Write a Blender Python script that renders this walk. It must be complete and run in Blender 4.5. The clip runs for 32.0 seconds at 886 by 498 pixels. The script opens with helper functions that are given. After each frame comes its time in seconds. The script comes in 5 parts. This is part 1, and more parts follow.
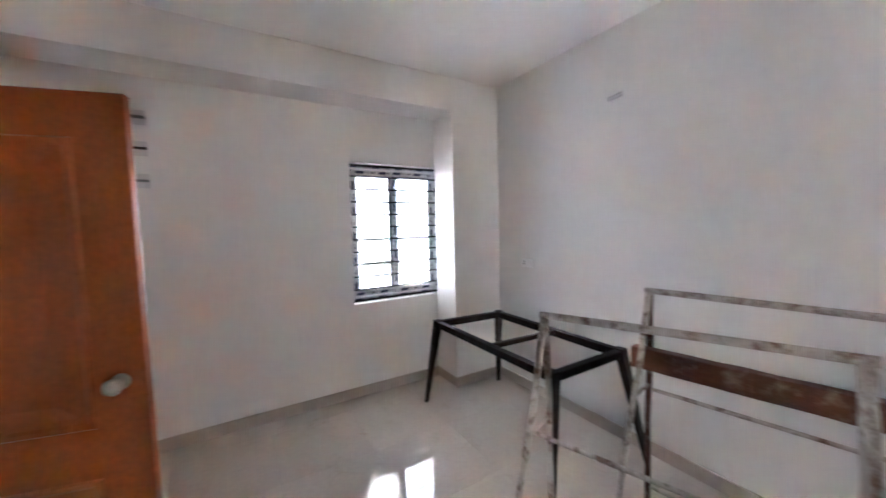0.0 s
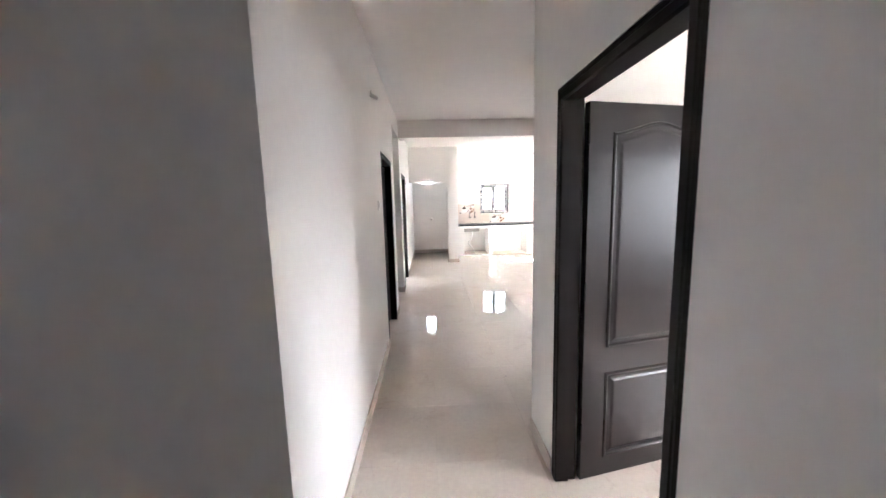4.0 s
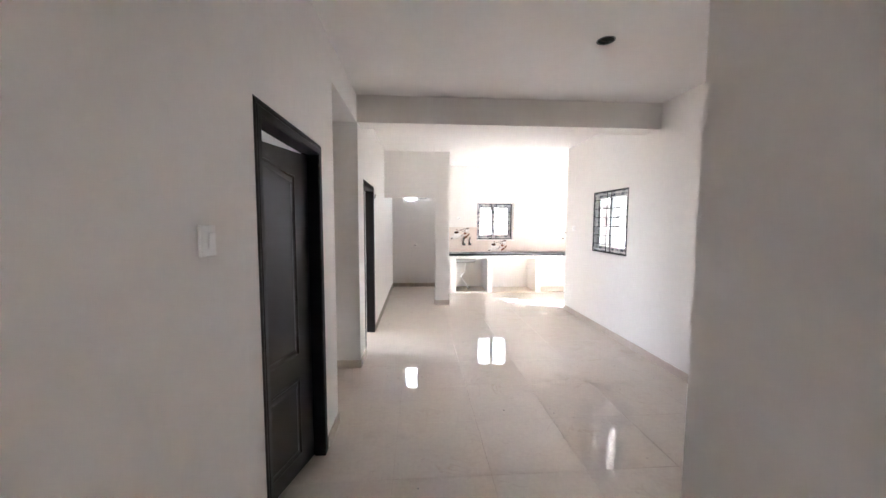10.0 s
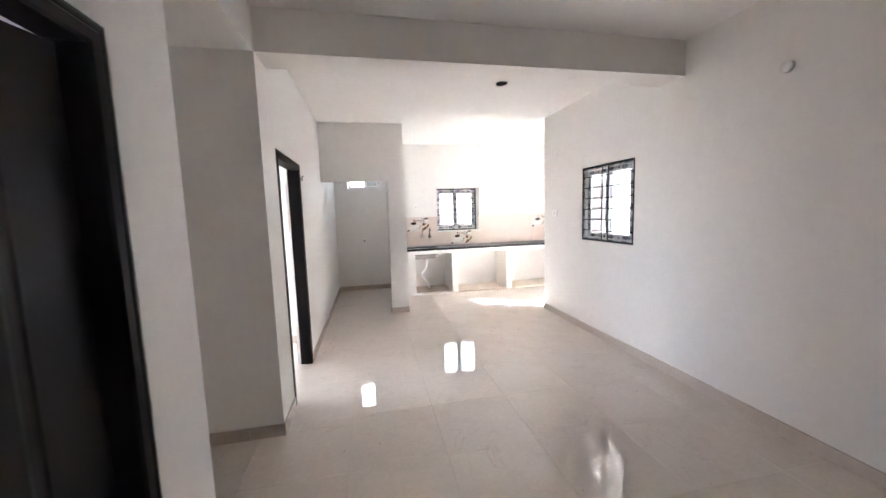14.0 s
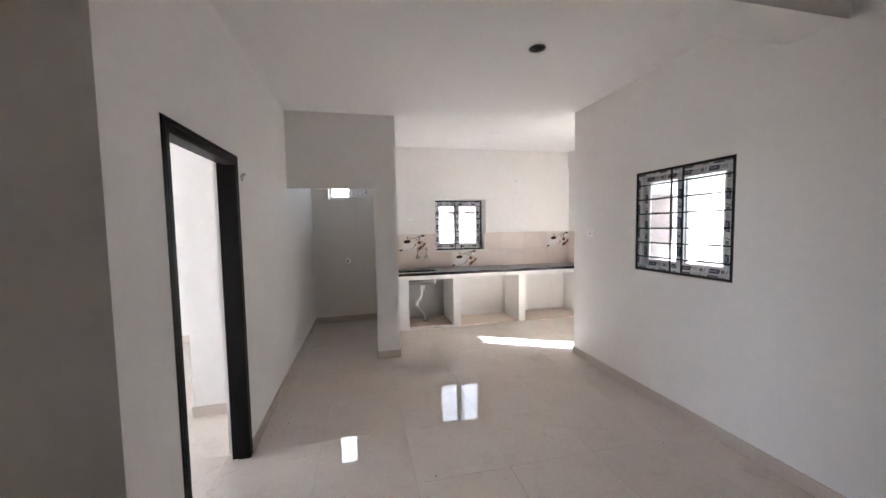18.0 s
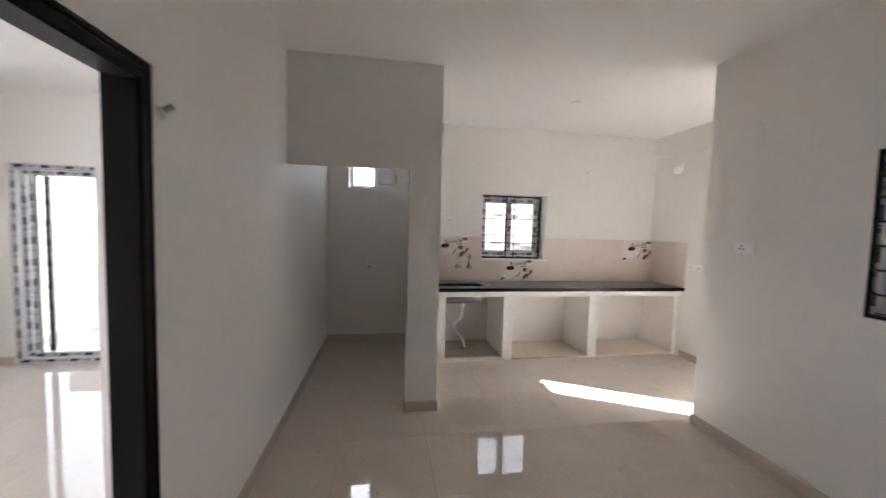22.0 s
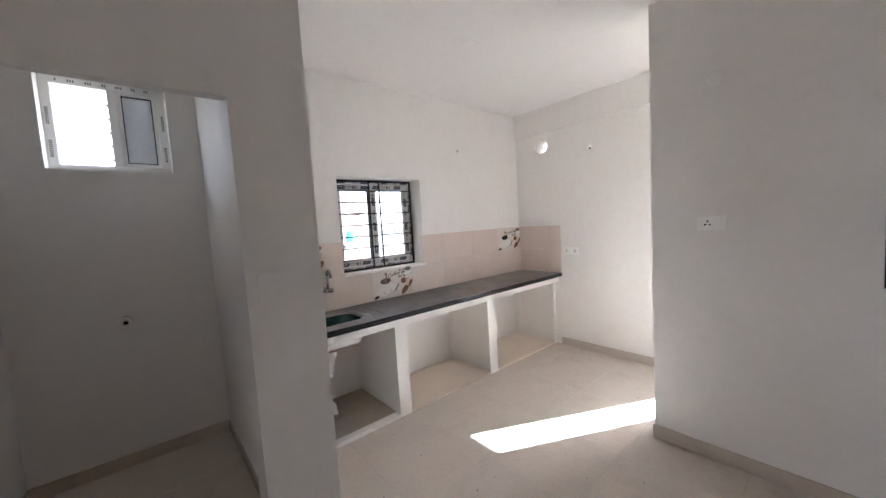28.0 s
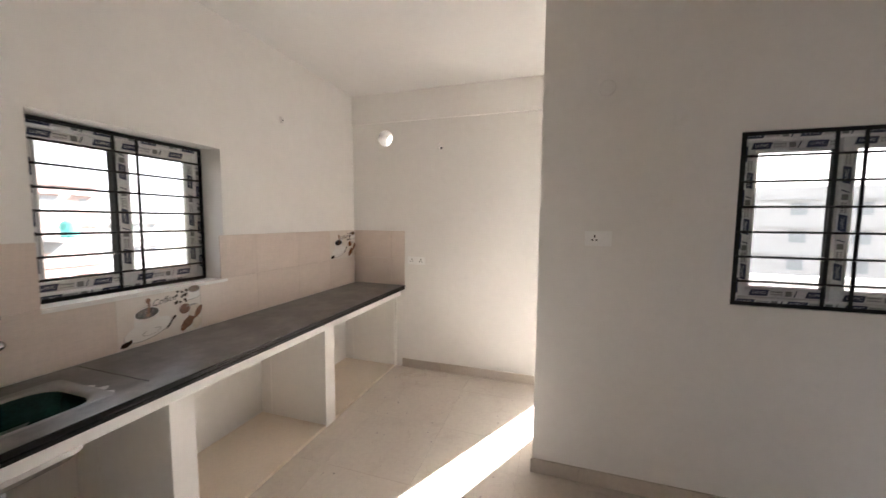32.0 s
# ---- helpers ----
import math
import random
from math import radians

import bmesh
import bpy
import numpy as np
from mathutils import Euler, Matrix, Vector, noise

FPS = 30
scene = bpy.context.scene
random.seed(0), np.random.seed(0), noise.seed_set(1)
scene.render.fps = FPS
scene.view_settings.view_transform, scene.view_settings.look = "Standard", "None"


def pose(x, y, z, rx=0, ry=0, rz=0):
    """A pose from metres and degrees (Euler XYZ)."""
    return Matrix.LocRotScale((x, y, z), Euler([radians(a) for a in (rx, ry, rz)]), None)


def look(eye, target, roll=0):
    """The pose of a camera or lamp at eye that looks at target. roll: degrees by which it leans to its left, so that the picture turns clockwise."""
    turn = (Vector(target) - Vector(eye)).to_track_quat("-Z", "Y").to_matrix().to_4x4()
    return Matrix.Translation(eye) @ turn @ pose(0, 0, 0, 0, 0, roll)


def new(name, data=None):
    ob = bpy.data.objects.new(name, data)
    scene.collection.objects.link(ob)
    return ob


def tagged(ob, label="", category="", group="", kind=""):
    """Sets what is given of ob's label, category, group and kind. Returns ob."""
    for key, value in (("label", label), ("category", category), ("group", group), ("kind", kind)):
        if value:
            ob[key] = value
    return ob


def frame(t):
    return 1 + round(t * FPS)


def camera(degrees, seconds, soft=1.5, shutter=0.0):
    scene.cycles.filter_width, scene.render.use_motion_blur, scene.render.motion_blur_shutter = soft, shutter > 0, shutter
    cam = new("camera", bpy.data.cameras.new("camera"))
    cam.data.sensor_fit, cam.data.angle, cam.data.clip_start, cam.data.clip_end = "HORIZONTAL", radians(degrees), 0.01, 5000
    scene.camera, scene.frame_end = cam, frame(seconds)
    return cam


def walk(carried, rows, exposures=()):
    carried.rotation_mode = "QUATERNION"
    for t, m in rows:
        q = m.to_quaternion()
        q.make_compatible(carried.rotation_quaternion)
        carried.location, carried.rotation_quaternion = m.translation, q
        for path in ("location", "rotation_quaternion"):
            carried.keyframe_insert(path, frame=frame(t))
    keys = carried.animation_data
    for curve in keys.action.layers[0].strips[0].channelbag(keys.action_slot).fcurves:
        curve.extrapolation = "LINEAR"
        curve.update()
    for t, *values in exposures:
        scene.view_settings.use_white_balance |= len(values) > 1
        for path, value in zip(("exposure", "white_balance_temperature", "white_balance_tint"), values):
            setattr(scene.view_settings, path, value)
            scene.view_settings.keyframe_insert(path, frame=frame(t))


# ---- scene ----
cam = camera(103.3, 32.0, shutter=0.4)
EXPOSURES = [(t, e, k, 12.5) for t, e, k in ((0, 8.4, 5500), (1, 7.3, 5450), (2, 7.1, 5600), (5, 6.4, 5600), (7, 6.35, 5650), (9, 6.3, 5650), (12, 5.95, 5600), (14, 5.9, 5600), (17, 5.15, 5650), (19, 4.7, 5650), (21, 4.35, 5650), (22, 4.42, 5850), (23, 4.75, 5700), (24, 4.65, 5700), (25, 4.55, 5650), (28, 4.47, 5600), (30, 4.35, 5600), (31, 4.3, 5650), (32, 4.2, 6250))]
PATH = [
    (0, (-0.753, -1.296, 1.605), (-2.459, -0.262, 1.464), -1.3),
    (0.5, (-0.662, -1.29, 1.603), (-2.045, 0.146, 1.446), -1.3),
    (1, (-0.402, -1.167, 1.633), (-1.512, 0.488, 1.469), -2.7),
    (1.5, (-0.131, -1.026, 1.636), (-0.765, 0.858, 1.417), -1.9),
    (2, (-0.035, -0.839, 1.633), (-0.245, 1.14, 1.439), -2.2),
    (2.5, (0.023, -0.648, 1.619), (-0.02, 1.335, 1.363), -0.0),
    (4.5, (0.138, 0.297, 1.581), (0.229, 2.277, 1.315), -1.9),
    (5, (0.186, 0.583, 1.599), (0.15, 2.577, 1.445), 0.1),
    (5.5, (0.144, 0.812, 1.585), (0.152, 2.805, 1.415), 0.3),
    (6, (0.069, 0.996, 1.612), (0.267, 2.98, 1.452), -0.8),
    (6.5, (0.052, 1.144, 1.608), (0.233, 3.126, 1.409), -2.1),
    (7, (0.16, 1.328, 1.622), (0.212, 3.327, 1.586), -0.8),
    (7.5, (0.197, 1.486, 1.608), (0.254, 3.478, 1.442), -2.2),
    (8, (0.154, 1.694, 1.602), (0.415, 3.673, 1.478), -0.6),
    (8.5, (0.132, 1.832, 1.616), (0.511, 3.789, 1.461), -1.6),
    (9, (0.19, 1.989, 1.631), (0.487, 3.96, 1.471), -1.3),
    (9.5, (0.289, 2.167, 1.622), (0.481, 4.152, 1.467), -0.6),
    (10, (0.265, 2.322, 1.626), (0.405, 4.312, 1.473), 0.2),
    (10.5, (0.235, 2.503, 1.623), (0.642, 4.452, 1.439), -0.9),
    (11, (0.24, 2.643, 1.603), (0.593, 4.604, 1.435), -1.5),
    (11.5, (0.313, 2.86, 1.611), (0.446, 4.855, 1.54), -1.9),
    (12, (0.297, 3.025, 1.583), (0.368, 5.02, 1.462), -0.1),
    (12.5, (0.209, 3.214, 1.62), (0.502, 5.19, 1.529), -0.8),
    (13, (0.174, 3.304, 1.622), (0.581, 5.254, 1.441), -0.9),
    (13.5, (0.199, 3.37, 1.612), (0.549, 5.328, 1.4), -1.5),
    (14, (0.312, 3.564, 1.587), (0.711, 5.513, 1.38), -1.8),
    (14.5, (0.386, 3.668, 1.608), (0.718, 5.631, 1.413), -1.3),
    (16.5, (0.416, 4.318, 1.616), (0.689, 6.298, 1.534), -4.4),
    (17, (0.485, 4.445, 1.607), (0.615, 6.438, 1.488), -2.9),
    (17.5, (0.474, 4.614, 1.599), (0.729, 6.595, 1.501), -0.5),
    (18, (0.451, 4.793, 1.615), (0.894, 6.739, 1.491), -1.0),
    (18.5, (0.47, 4.967, 1.609), (0.784, 6.94, 1.523), 1.0),
    (19, (0.519, 5.162, 1.627), (0.618, 7.159, 1.625), -0.5),
    (19.5, (0.519, 5.306, 1.613), (0.643, 7.3, 1.525), -0.9),
    (20, (0.452, 5.48, 1.646), (0.691, 7.465, 1.606), -0.4),
    (20.5, (0.457, 5.644, 1.613), (0.777, 7.615, 1.491), -0.2),
    (21, (0.496, 5.868, 1.598), (0.579, 7.866, 1.555), 0.7),
    (21.5, (0.494, 5.975, 1.584), (0.418, 7.971, 1.49), -0.6),
    (22, (0.41, 6.152, 1.607), (0.73, 8.123, 1.489), 1.5),
    (22.5, (0.34, 6.282, 1.627), (0.886, 8.203, 1.512), -1.2),
    (23, (0.338, 6.417, 1.584), (0.853, 8.345, 1.453), -1.2),
    (23.5, (0.382, 6.636, 1.587), (0.961, 8.546, 1.453), -1.7),
    (24, (0.326, 6.797, 1.589), (1.017, 8.667, 1.437), -0.4),
    (24.5, (0.225, 6.945, 1.615), (1.174, 8.695, 1.433), -1.5),
    (25, (0.193, 7.051, 1.598), (1.21, 8.767, 1.454), -0.4),
    (25.5, (0.242, 7.246, 1.602), (1.239, 8.974, 1.467), -2.1),
    (27.5, (0.149, 7.666, 1.63), (1.442, 9.179, 1.435), -3.1),
    (28, (0.342, 7.749, 1.625), (1.628, 9.273, 1.475), -3.5),
    (28.5, (0.358, 7.839, 1.623), (1.683, 9.331, 1.49), -1.6),
    (29, (0.342, 8.004, 1.616), (1.827, 9.335, 1.468), -1.6),
    (29.5, (0.352, 8.115, 1.59), (1.991, 9.231, 1.331), -0.1),
    (30, (0.47, 8.178, 1.58), (2.109, 9.3, 1.353), -2.4),
    (30.5, (0.611, 8.275, 1.581), (2.269, 9.378, 1.393), -2.1),
    (31, (0.658, 8.332, 1.585), (2.304, 9.452, 1.387), -2.0),
    (31.5, (0.713, 8.445, 1.588), (2.5, 9.328, 1.42), -1.2),
    (32, (0.762, 8.567, 1.616), (2.662, 9.173, 1.457), 0.5),
]
walk(cam, [(t, look(eye, target, roll)) for t, eye, target, roll in PATH], EXPOSURES)


# ---- world and light ----
scene.cycles.max_bounces, scene.cycles.diffuse_bounces, scene.cycles.glossy_bounces, scene.cycles.transmission_bounces = 24, 16, 8, 16
SUN_EL, SUN_DIR = 40.0, (0.885, -0.465)  # elevation, and the way towards the sun on the plan
world = bpy.data.worlds.new("sky")
scene.world = world
world.use_nodes = True
wn = world.node_tree
sky = wn.nodes.new("ShaderNodeTexSky")
sky.sky_type, sky.sun_disc = "NISHITA", False
sky.sun_elevation, sky.sun_rotation = radians(SUN_EL), math.atan2(SUN_DIR[0], SUN_DIR[1])
sky.air_density, sky.dust_density, sky.ozone_density = 0.6, 6.0, 0.3
wn.nodes["Background"].inputs["Strength"].default_value = 0.075
haze = wn.nodes.new("ShaderNodeMix")  # bright even haze over the whole sky
haze.data_type = "RGBA"
haze.inputs["Factor"].default_value = 0.75
haze.inputs["B"].default_value = (6.95, 6.9, 6.75, 1)
wn.links.new(sky.outputs["Color"], haze.inputs["A"])
wn.links.new(haze.outputs["Result"], wn.nodes["Background"].inputs["Color"])
sun = new("sun", bpy.data.lights.new("sun", "SUN"))
sun.data.energy, sun.data.angle, sun.data.color = 5.0, radians(0.6), (1.0, 0.97, 0.93)
_c = math.cos(radians(SUN_EL))
sun.matrix_world = look((20 * SUN_DIR[0] * _c, 20 * SUN_DIR[1] * _c, 20 * math.sin(radians(SUN_EL))), (0, 0, 0))


# ---- materials ----
def mat(name, color, rough=0.6, metal=0.0, vary=0.06, scale=3.0, bump=0.0, bump_scale=60.0, spec=0.5, coat=0.0, per_object=0.0):
    """A surface with colour variation at two scales and a fine relief."""
    m = bpy.data.materials.new(name)
    m.use_nodes = True
    nt = m.node_tree
    b = nt.nodes["Principled BSDF"]
    b.inputs["Roughness"].default_value, b.inputs["Metallic"].default_value = rough, metal
    b.inputs["Specular IOR Level"].default_value = spec
    b.inputs["Coat Weight"].default_value = coat
    b.inputs["Coat Roughness"].default_value = 0.08
    co = nt.nodes.new("ShaderNodeTexCoord")
    n1, n2 = nt.nodes.new("ShaderNodeTexNoise"), nt.nodes.new("ShaderNodeTexNoise")
    n1.inputs["Scale"].default_value, n1.inputs["Detail"].default_value = scale, 4
    n2.inputs["Scale"].default_value, n2.inputs["Detail"].default_value = scale * 14, 3
    add = nt.nodes.new("ShaderNodeMath")
    add.operation = "ADD"
    geo = nt.nodes.new("ShaderNodeNewGeometry")
    for n in (n1, n2):
        nt.links.new(geo.outputs["Position"] if per_object == 0 else co.outputs["Object"], n.inputs["Vector"])
    nt.links.new(n1.outputs["Fac"], add.inputs[0])
    nt.links.new(n2.outputs["Fac"], add.inputs[1])
    rng = nt.nodes.new("ShaderNodeMapRange")
    rng.inputs["From Min"].default_value, rng.inputs["From Max"].default_value = 0.6, 1.4
    rng.inputs["To Min"].default_value, rng.inputs["To Max"].default_value = 1 - vary, 1 + vary
    nt.links.new(add.outputs[0], rng.inputs["Value"])
    mul = nt.nodes.new("ShaderNodeVectorMath")
    mul.operation = "SCALE"
    mul.inputs[0].default_value = color
    last = rng.outputs[0]
    if per_object:
        oi = nt.nodes.new("ShaderNodeObjectInfo")
        r2 = nt.nodes.new("ShaderNodeMapRange")
        r2.inputs["To Min"].default_value, r2.inputs["To Max"].default_value = 1 - per_object, 1 + per_object
        nt.links.new(oi.outputs["Random"], r2.inputs["Value"])
        mm = nt.nodes.new("ShaderNodeMath")
        mm.operation = "MULTIPLY"
        nt.links.new(last, mm.inputs[0])
        nt.links.new(r2.outputs[0], mm.inputs[1])
        last = mm.outputs[0]
    nt.links.new(last, mul.inputs["Scale"])
    nt.links.new(mul.outputs[0], b.inputs["Base Color"])
    if bump:
        nb = nt.nodes.new("ShaderNodeTexNoise")
        nb.inputs["Scale"].default_value, nb.inputs["Detail"].default_value = bump_scale, 5
        nt.links.new(geo.outputs["Position"], nb.inputs["Vector"])
        bp = nt.nodes.new("ShaderNodeBump")
        bp.inputs["Strength"].default_value, bp.inputs["Distance"].default_value = bump, 0.004
        nt.links.new(nb.outputs["Fac"], bp.inputs["Height"])
        nt.links.new(bp.outputs[0], b.inputs["Normal"])
    return m


M_WALL = mat("wall_paint", (0.80, 0.783, 0.757), 0.55, vary=0.025, scale=1.2, bump=0.12, bump_scale=35, spec=0.35)
M_CEIL = mat("ceiling_paint", (0.80, 0.787, 0.77), 0.8, vary=0.02, scale=1.0, bump=0.1, bump_scale=30, spec=0.2)
M_BASE = mat("skirting_tile", (0.56, 0.495, 0.435), 0.25, vary=0.06, scale=4, per_object=0.03)
M_GROUT = mat("grout", (0.47, 0.42, 0.365), 0.9)
M_FRAME = mat("dark_brown_lacquer", (0.008, 0.0055, 0.0055), 0.45, vary=0.15, scale=8, bump=0.15, bump_scale=90, spec=0.16)
M_LEAF = mat("dark_brown_moulded_skin", (0.013, 0.0085, 0.0082), 0.32, vary=0.12, scale=6, bump=0.12, bump_scale=120, spec=0.36)
M_ORANGE = mat("orange_brown_varnish", (0.30, 0.062, 0.009), 0.36, vary=0.25, scale=3, bump=0.1, bump_scale=80, spec=0.3)
M_STEEL = mat("brushed_steel", (0.42, 0.40, 0.38), 0.42, metal=1.0, vary=0.05, scale=20)
M_DULLSTEEL = mat("dusty_steel", (0.30, 0.29, 0.275), 0.42, metal=0.7, vary=0.2, scale=20)
M_CHROME = mat("chrome", (0.50, 0.49, 0.48), 0.14, metal=1.0, vary=0.03)
M_UPVC = mat("white_upvc", (0.80, 0.80, 0.79), 0.35, vary=0.03)
M_GRILLE = mat("black_iron_grille", (0.012, 0.012, 0.014), 0.5, vary=0.2, scale=20, spec=0.2)
M_IRON = mat("dark_painted_iron", (0.020, 0.012, 0.010), 0.5, vary=0.35, scale=12, bump=0.2, bump_scale=120, spec=0.2)


def spattered(m, spots, scale, low, high):
    """Cement spatter with its own ragged shape over a base material."""
    nt = m.node_tree
    b = nt.nodes["Principled BSDF"]
    base = b.inputs["Base Color"].links[0].from_socket
    geo, nz, ramp, mix = (nt.nodes.new(k) for k in ("ShaderNodeNewGeometry", "ShaderNodeTexNoise", "ShaderNodeMapRange", "ShaderNodeMix"))
    nz.inputs["Scale"].default_value, nz.inputs["Detail"].default_value, nz.inputs["Roughness"].default_value = scale, 6, 0.7
    ramp.inputs["From Min"].default_value, ramp.inputs["From Max"].default_value = low, high
    mix.data_type = "RGBA"
    nt.links.new(geo.outputs["Position"], nz.inputs["Vector"])
    nt.links.new(nz.outputs["Fac"], ramp.inputs["Value"])
    nt.links.new(ramp.outputs[0], mix.inputs["Factor"])
    nt.links.new(base, mix.inputs["A"])
    mix.inputs["B"].default_value = (*spots, 1)
    nt.links.new(mix.outputs["Result"], b.inputs["Base Color"])
    return m


M_RUST = spattered(mat("rusty_spattered_iron", (0.15, 0.09, 0.065), 0.8, vary=0.4, scale=14, bump=0.5, bump_scale=140), (0.48, 0.44, 0.39), 16, 0.36, 0.52)
M_RUSTRED = spattered(mat("red_oxide_iron", (0.085, 0.028, 0.018), 0.7, vary=0.45, scale=16, bump=0.4, bump_scale=140), (0.26, 0.23, 0.21), 20, 0.54, 0.66)
M_WOOD = mat("old_wood_beam", (0.15, 0.055, 0.028), 0.65, vary=0.45, scale=9, bump=0.4, bump_scale=60)
spattered(M_WOOD, (0.36, 0.24, 0.17), 11, 0.56, 0.72)
M_GRANITE = mat("grey_black_granite", (0.085, 0.078, 0.075), 0.28, vary=0.25, scale=30, bump=0.05, bump_scale=200)
M_GRANEDGE = mat("polished_black_granite", (0.008, 0.008, 0.010), 0.18, vary=0.3, scale=60, spec=0.35)


def woven(m, amount):
    """Fine linen grain: thin threads along both ways of the tile."""
    nt = m.node_tree
    b = nt.nodes["Principled BSDF"]
    base = b.inputs["Base Color"].links[0].from_socket
    geo = nt.nodes.new("ShaderNodeNewGeometry")
    outs = []
    for k in ((9, 9, 330), (330, 330, 9)):
        vm, nz = nt.nodes.new("ShaderNodeVectorMath"), nt.nodes.new("ShaderNodeTexNoise")
        vm.operation = "MULTIPLY"
        vm.inputs[1].default_value = k
        nz.inputs["Scale"].default_value, nz.inputs["Detail"].default_value = 1.0, 2
        nt.links.new(geo.outputs["Position"], vm.inputs[0])
        nt.links.new(vm.outputs[0], nz.inputs["Vector"])
        outs.append(nz.outputs["Fac"])
    add, rng, mul = nt.nodes.new("ShaderNodeMath"), nt.nodes.new("ShaderNodeMapRange"), nt.nodes.new("ShaderNodeVectorMath")
    nt.links.new(outs[0], add.inputs[0])
    nt.links.new(outs[1], add.inputs[1])
    rng.inputs["From Min"].default_value, rng.inputs["From Max"].default_value = 0.6, 1.4
    rng.inputs["To Min"].default_value, rng.inputs["To Max"].default_value = 1 - amount, 1 + amount
    nt.links.new(add.outputs[0], rng.inputs["Value"])
    mul.operation = "SCALE"
    nt.links.new(base, mul.inputs[0])
    nt.links.new(rng.outputs[0], mul.inputs["Scale"])
    nt.links.new(mul.outputs[0], b.inputs["Base Color"])


M_WTILE = mat("cream_wall_tile", (0.72, 0.62, 0.555), 0.22, vary=0.05, scale=5, per_object=0.02)
woven(M_WTILE, 0.055)
spattered(M_GRANITE, (0.20, 0.185, 0.175), 4.5, 0.42, 0.70)
M_PVC = mat("white_plastic", (0.86, 0.86, 0.85), 0.35, vary=0.04)
M_BLACK = mat("black_plastic", (0.006, 0.006, 0.006), 0.7, spec=0.1)
M_SLAB = mat("beige_ledge_tile", (0.34, 0.28, 0.23), 0.3, vary=0.12, scale=7)
M_BALC = mat("balcony_floor", (0.45, 0.43, 0.40), 0.7, vary=0.1)
M_HOLESHADE = mat("hole_shade_grey", (0.46, 0.445, 0.43), 0.95, vary=0.2, scale=12, bump=0.4, bump_scale=80)
M_CONC = mat("pale_concrete", (0.62, 0.61, 0.60), 0.85, vary=0.08, scale=1.5)
M_GROUND = mat("dry_ground", (0.16, 0.145, 0.12), 0.95, vary=0.25, scale=0.2)
spattered(M_WALL, (0.66, 0.635, 0.60), 1.7, 0.66, 0.84)
M_PINK = mat("pink_wash", (0.36, 0.28, 0.26), 0.9, vary=0.06, scale=0.5)
M_GREYWASH = mat("grey_wash", (0.30, 0.30, 0.31), 0.9, vary=0.06, scale=0.5)
M_DKGLASS = mat("grey_window_glass", (0.22, 0.235, 0.25), 0.3)
M_TEAL = mat("teal_tank", (0.08, 0.30, 0.27), 0.5)
M_FARWHITE = mat("pale_far_wash", (0.36, 0.36, 0.36), 0.9, vary=0.06, scale=0.5)


def floor_material():
    """Cream vitrified tile: cloudy body, faint grey veins, scuffs, mirror polish."""
    m = mat("cream_vitrified_tile", (0.60, 0.54, 0.475), 0.05, vary=0.06, scale=2.3, per_object=0.006, spec=0.85)
    nt = m.node_tree
    b = nt.nodes["Principled BSDF"]
    geo = nt.nodes.new("ShaderNodeNewGeometry")
    wob = nt.nodes.new("ShaderNodeTexNoise")
    wob.inputs["Scale"].default_value, wob.inputs["Detail"].default_value = 6, 6
    nt.links.new(geo.outputs["Position"], wob.inputs["Vector"])
    rng = nt.nodes.new("ShaderNodeMapRange")
    rng.inputs["From Min"].default_value, rng.inputs["From Max"].default_value = 0.45, 0.75
    rng.inputs["To Min"].default_value, rng.inputs["To Max"].default_value = 0.004, 0.02
    nt.links.new(wob.outputs["Fac"], rng.inputs["Value"])
    nt.links.new(rng.outputs[0], b.inputs["Roughness"])
    return m


def veined(m, vein, scale, width, amount):
    """Thin wandering veins and hair scuffs, broken up by a larger cloud, over a base material."""
    nt = m.node_tree
    b = nt.nodes["Principled BSDF"]
    base = b.inputs["Base Color"].links[0].from_socket
    geo = nt.nodes.new("ShaderNodeNewGeometry")
    line, cloud = nt.nodes.new("ShaderNodeTexNoise"), nt.nodes.new("ShaderNodeTexNoise")
    line.inputs["Scale"].default_value, line.inputs["Detail"].default_value, line.inputs["Distortion"].default_value = scale, 6, 1.2
    cloud.inputs["Scale"].default_value, cloud.inputs["Detail"].default_value = scale * 1.7, 3
    for n in (line, cloud):
        nt.links.new(geo.outputs["Position"], n.inputs["Vector"])
    off, size, thin, gate, mul, mix = (nt.nodes.new(k) for k in ("ShaderNodeMath", "ShaderNodeMath", "ShaderNodeMapRange", "ShaderNodeMapRange", "ShaderNodeMath", "ShaderNodeMix"))
    off.operation, size.operation, mul.operation = "SUBTRACT", "ABSOLUTE", "MULTIPLY"
    off.inputs[1].default_value = 0.5
    nt.links.new(line.outputs["Fac"], off.inputs[0])
    nt.links.new(off.outputs[0], size.inputs[0])
    thin.inputs["From Max"].default_value, thin.inputs["To Min"].default_value, thin.inputs["To Max"].default_value = width, amount, 0.0
    nt.links.new(size.outputs[0], thin.inputs["Value"])
    gate.inputs["From Min"].default_value, gate.inputs["From Max"].default_value = 0.48, 0.62
    nt.links.new(cloud.outputs["Fac"], gate.inputs["Value"])
    nt.links.new(thin.outputs[0], mul.inputs[0])
    nt.links.new(gate.outputs[0], mul.inputs[1])
    mix.data_type = "RGBA"
    mix.inputs["B"].default_value = (*vein, 1)
    nt.links.new(mul.outputs[0], mix.inputs["Factor"])
    nt.links.new(base, mix.inputs["A"])
    nt.links.new(mix.outputs["Result"], b.inputs["Base Color"])
    return m


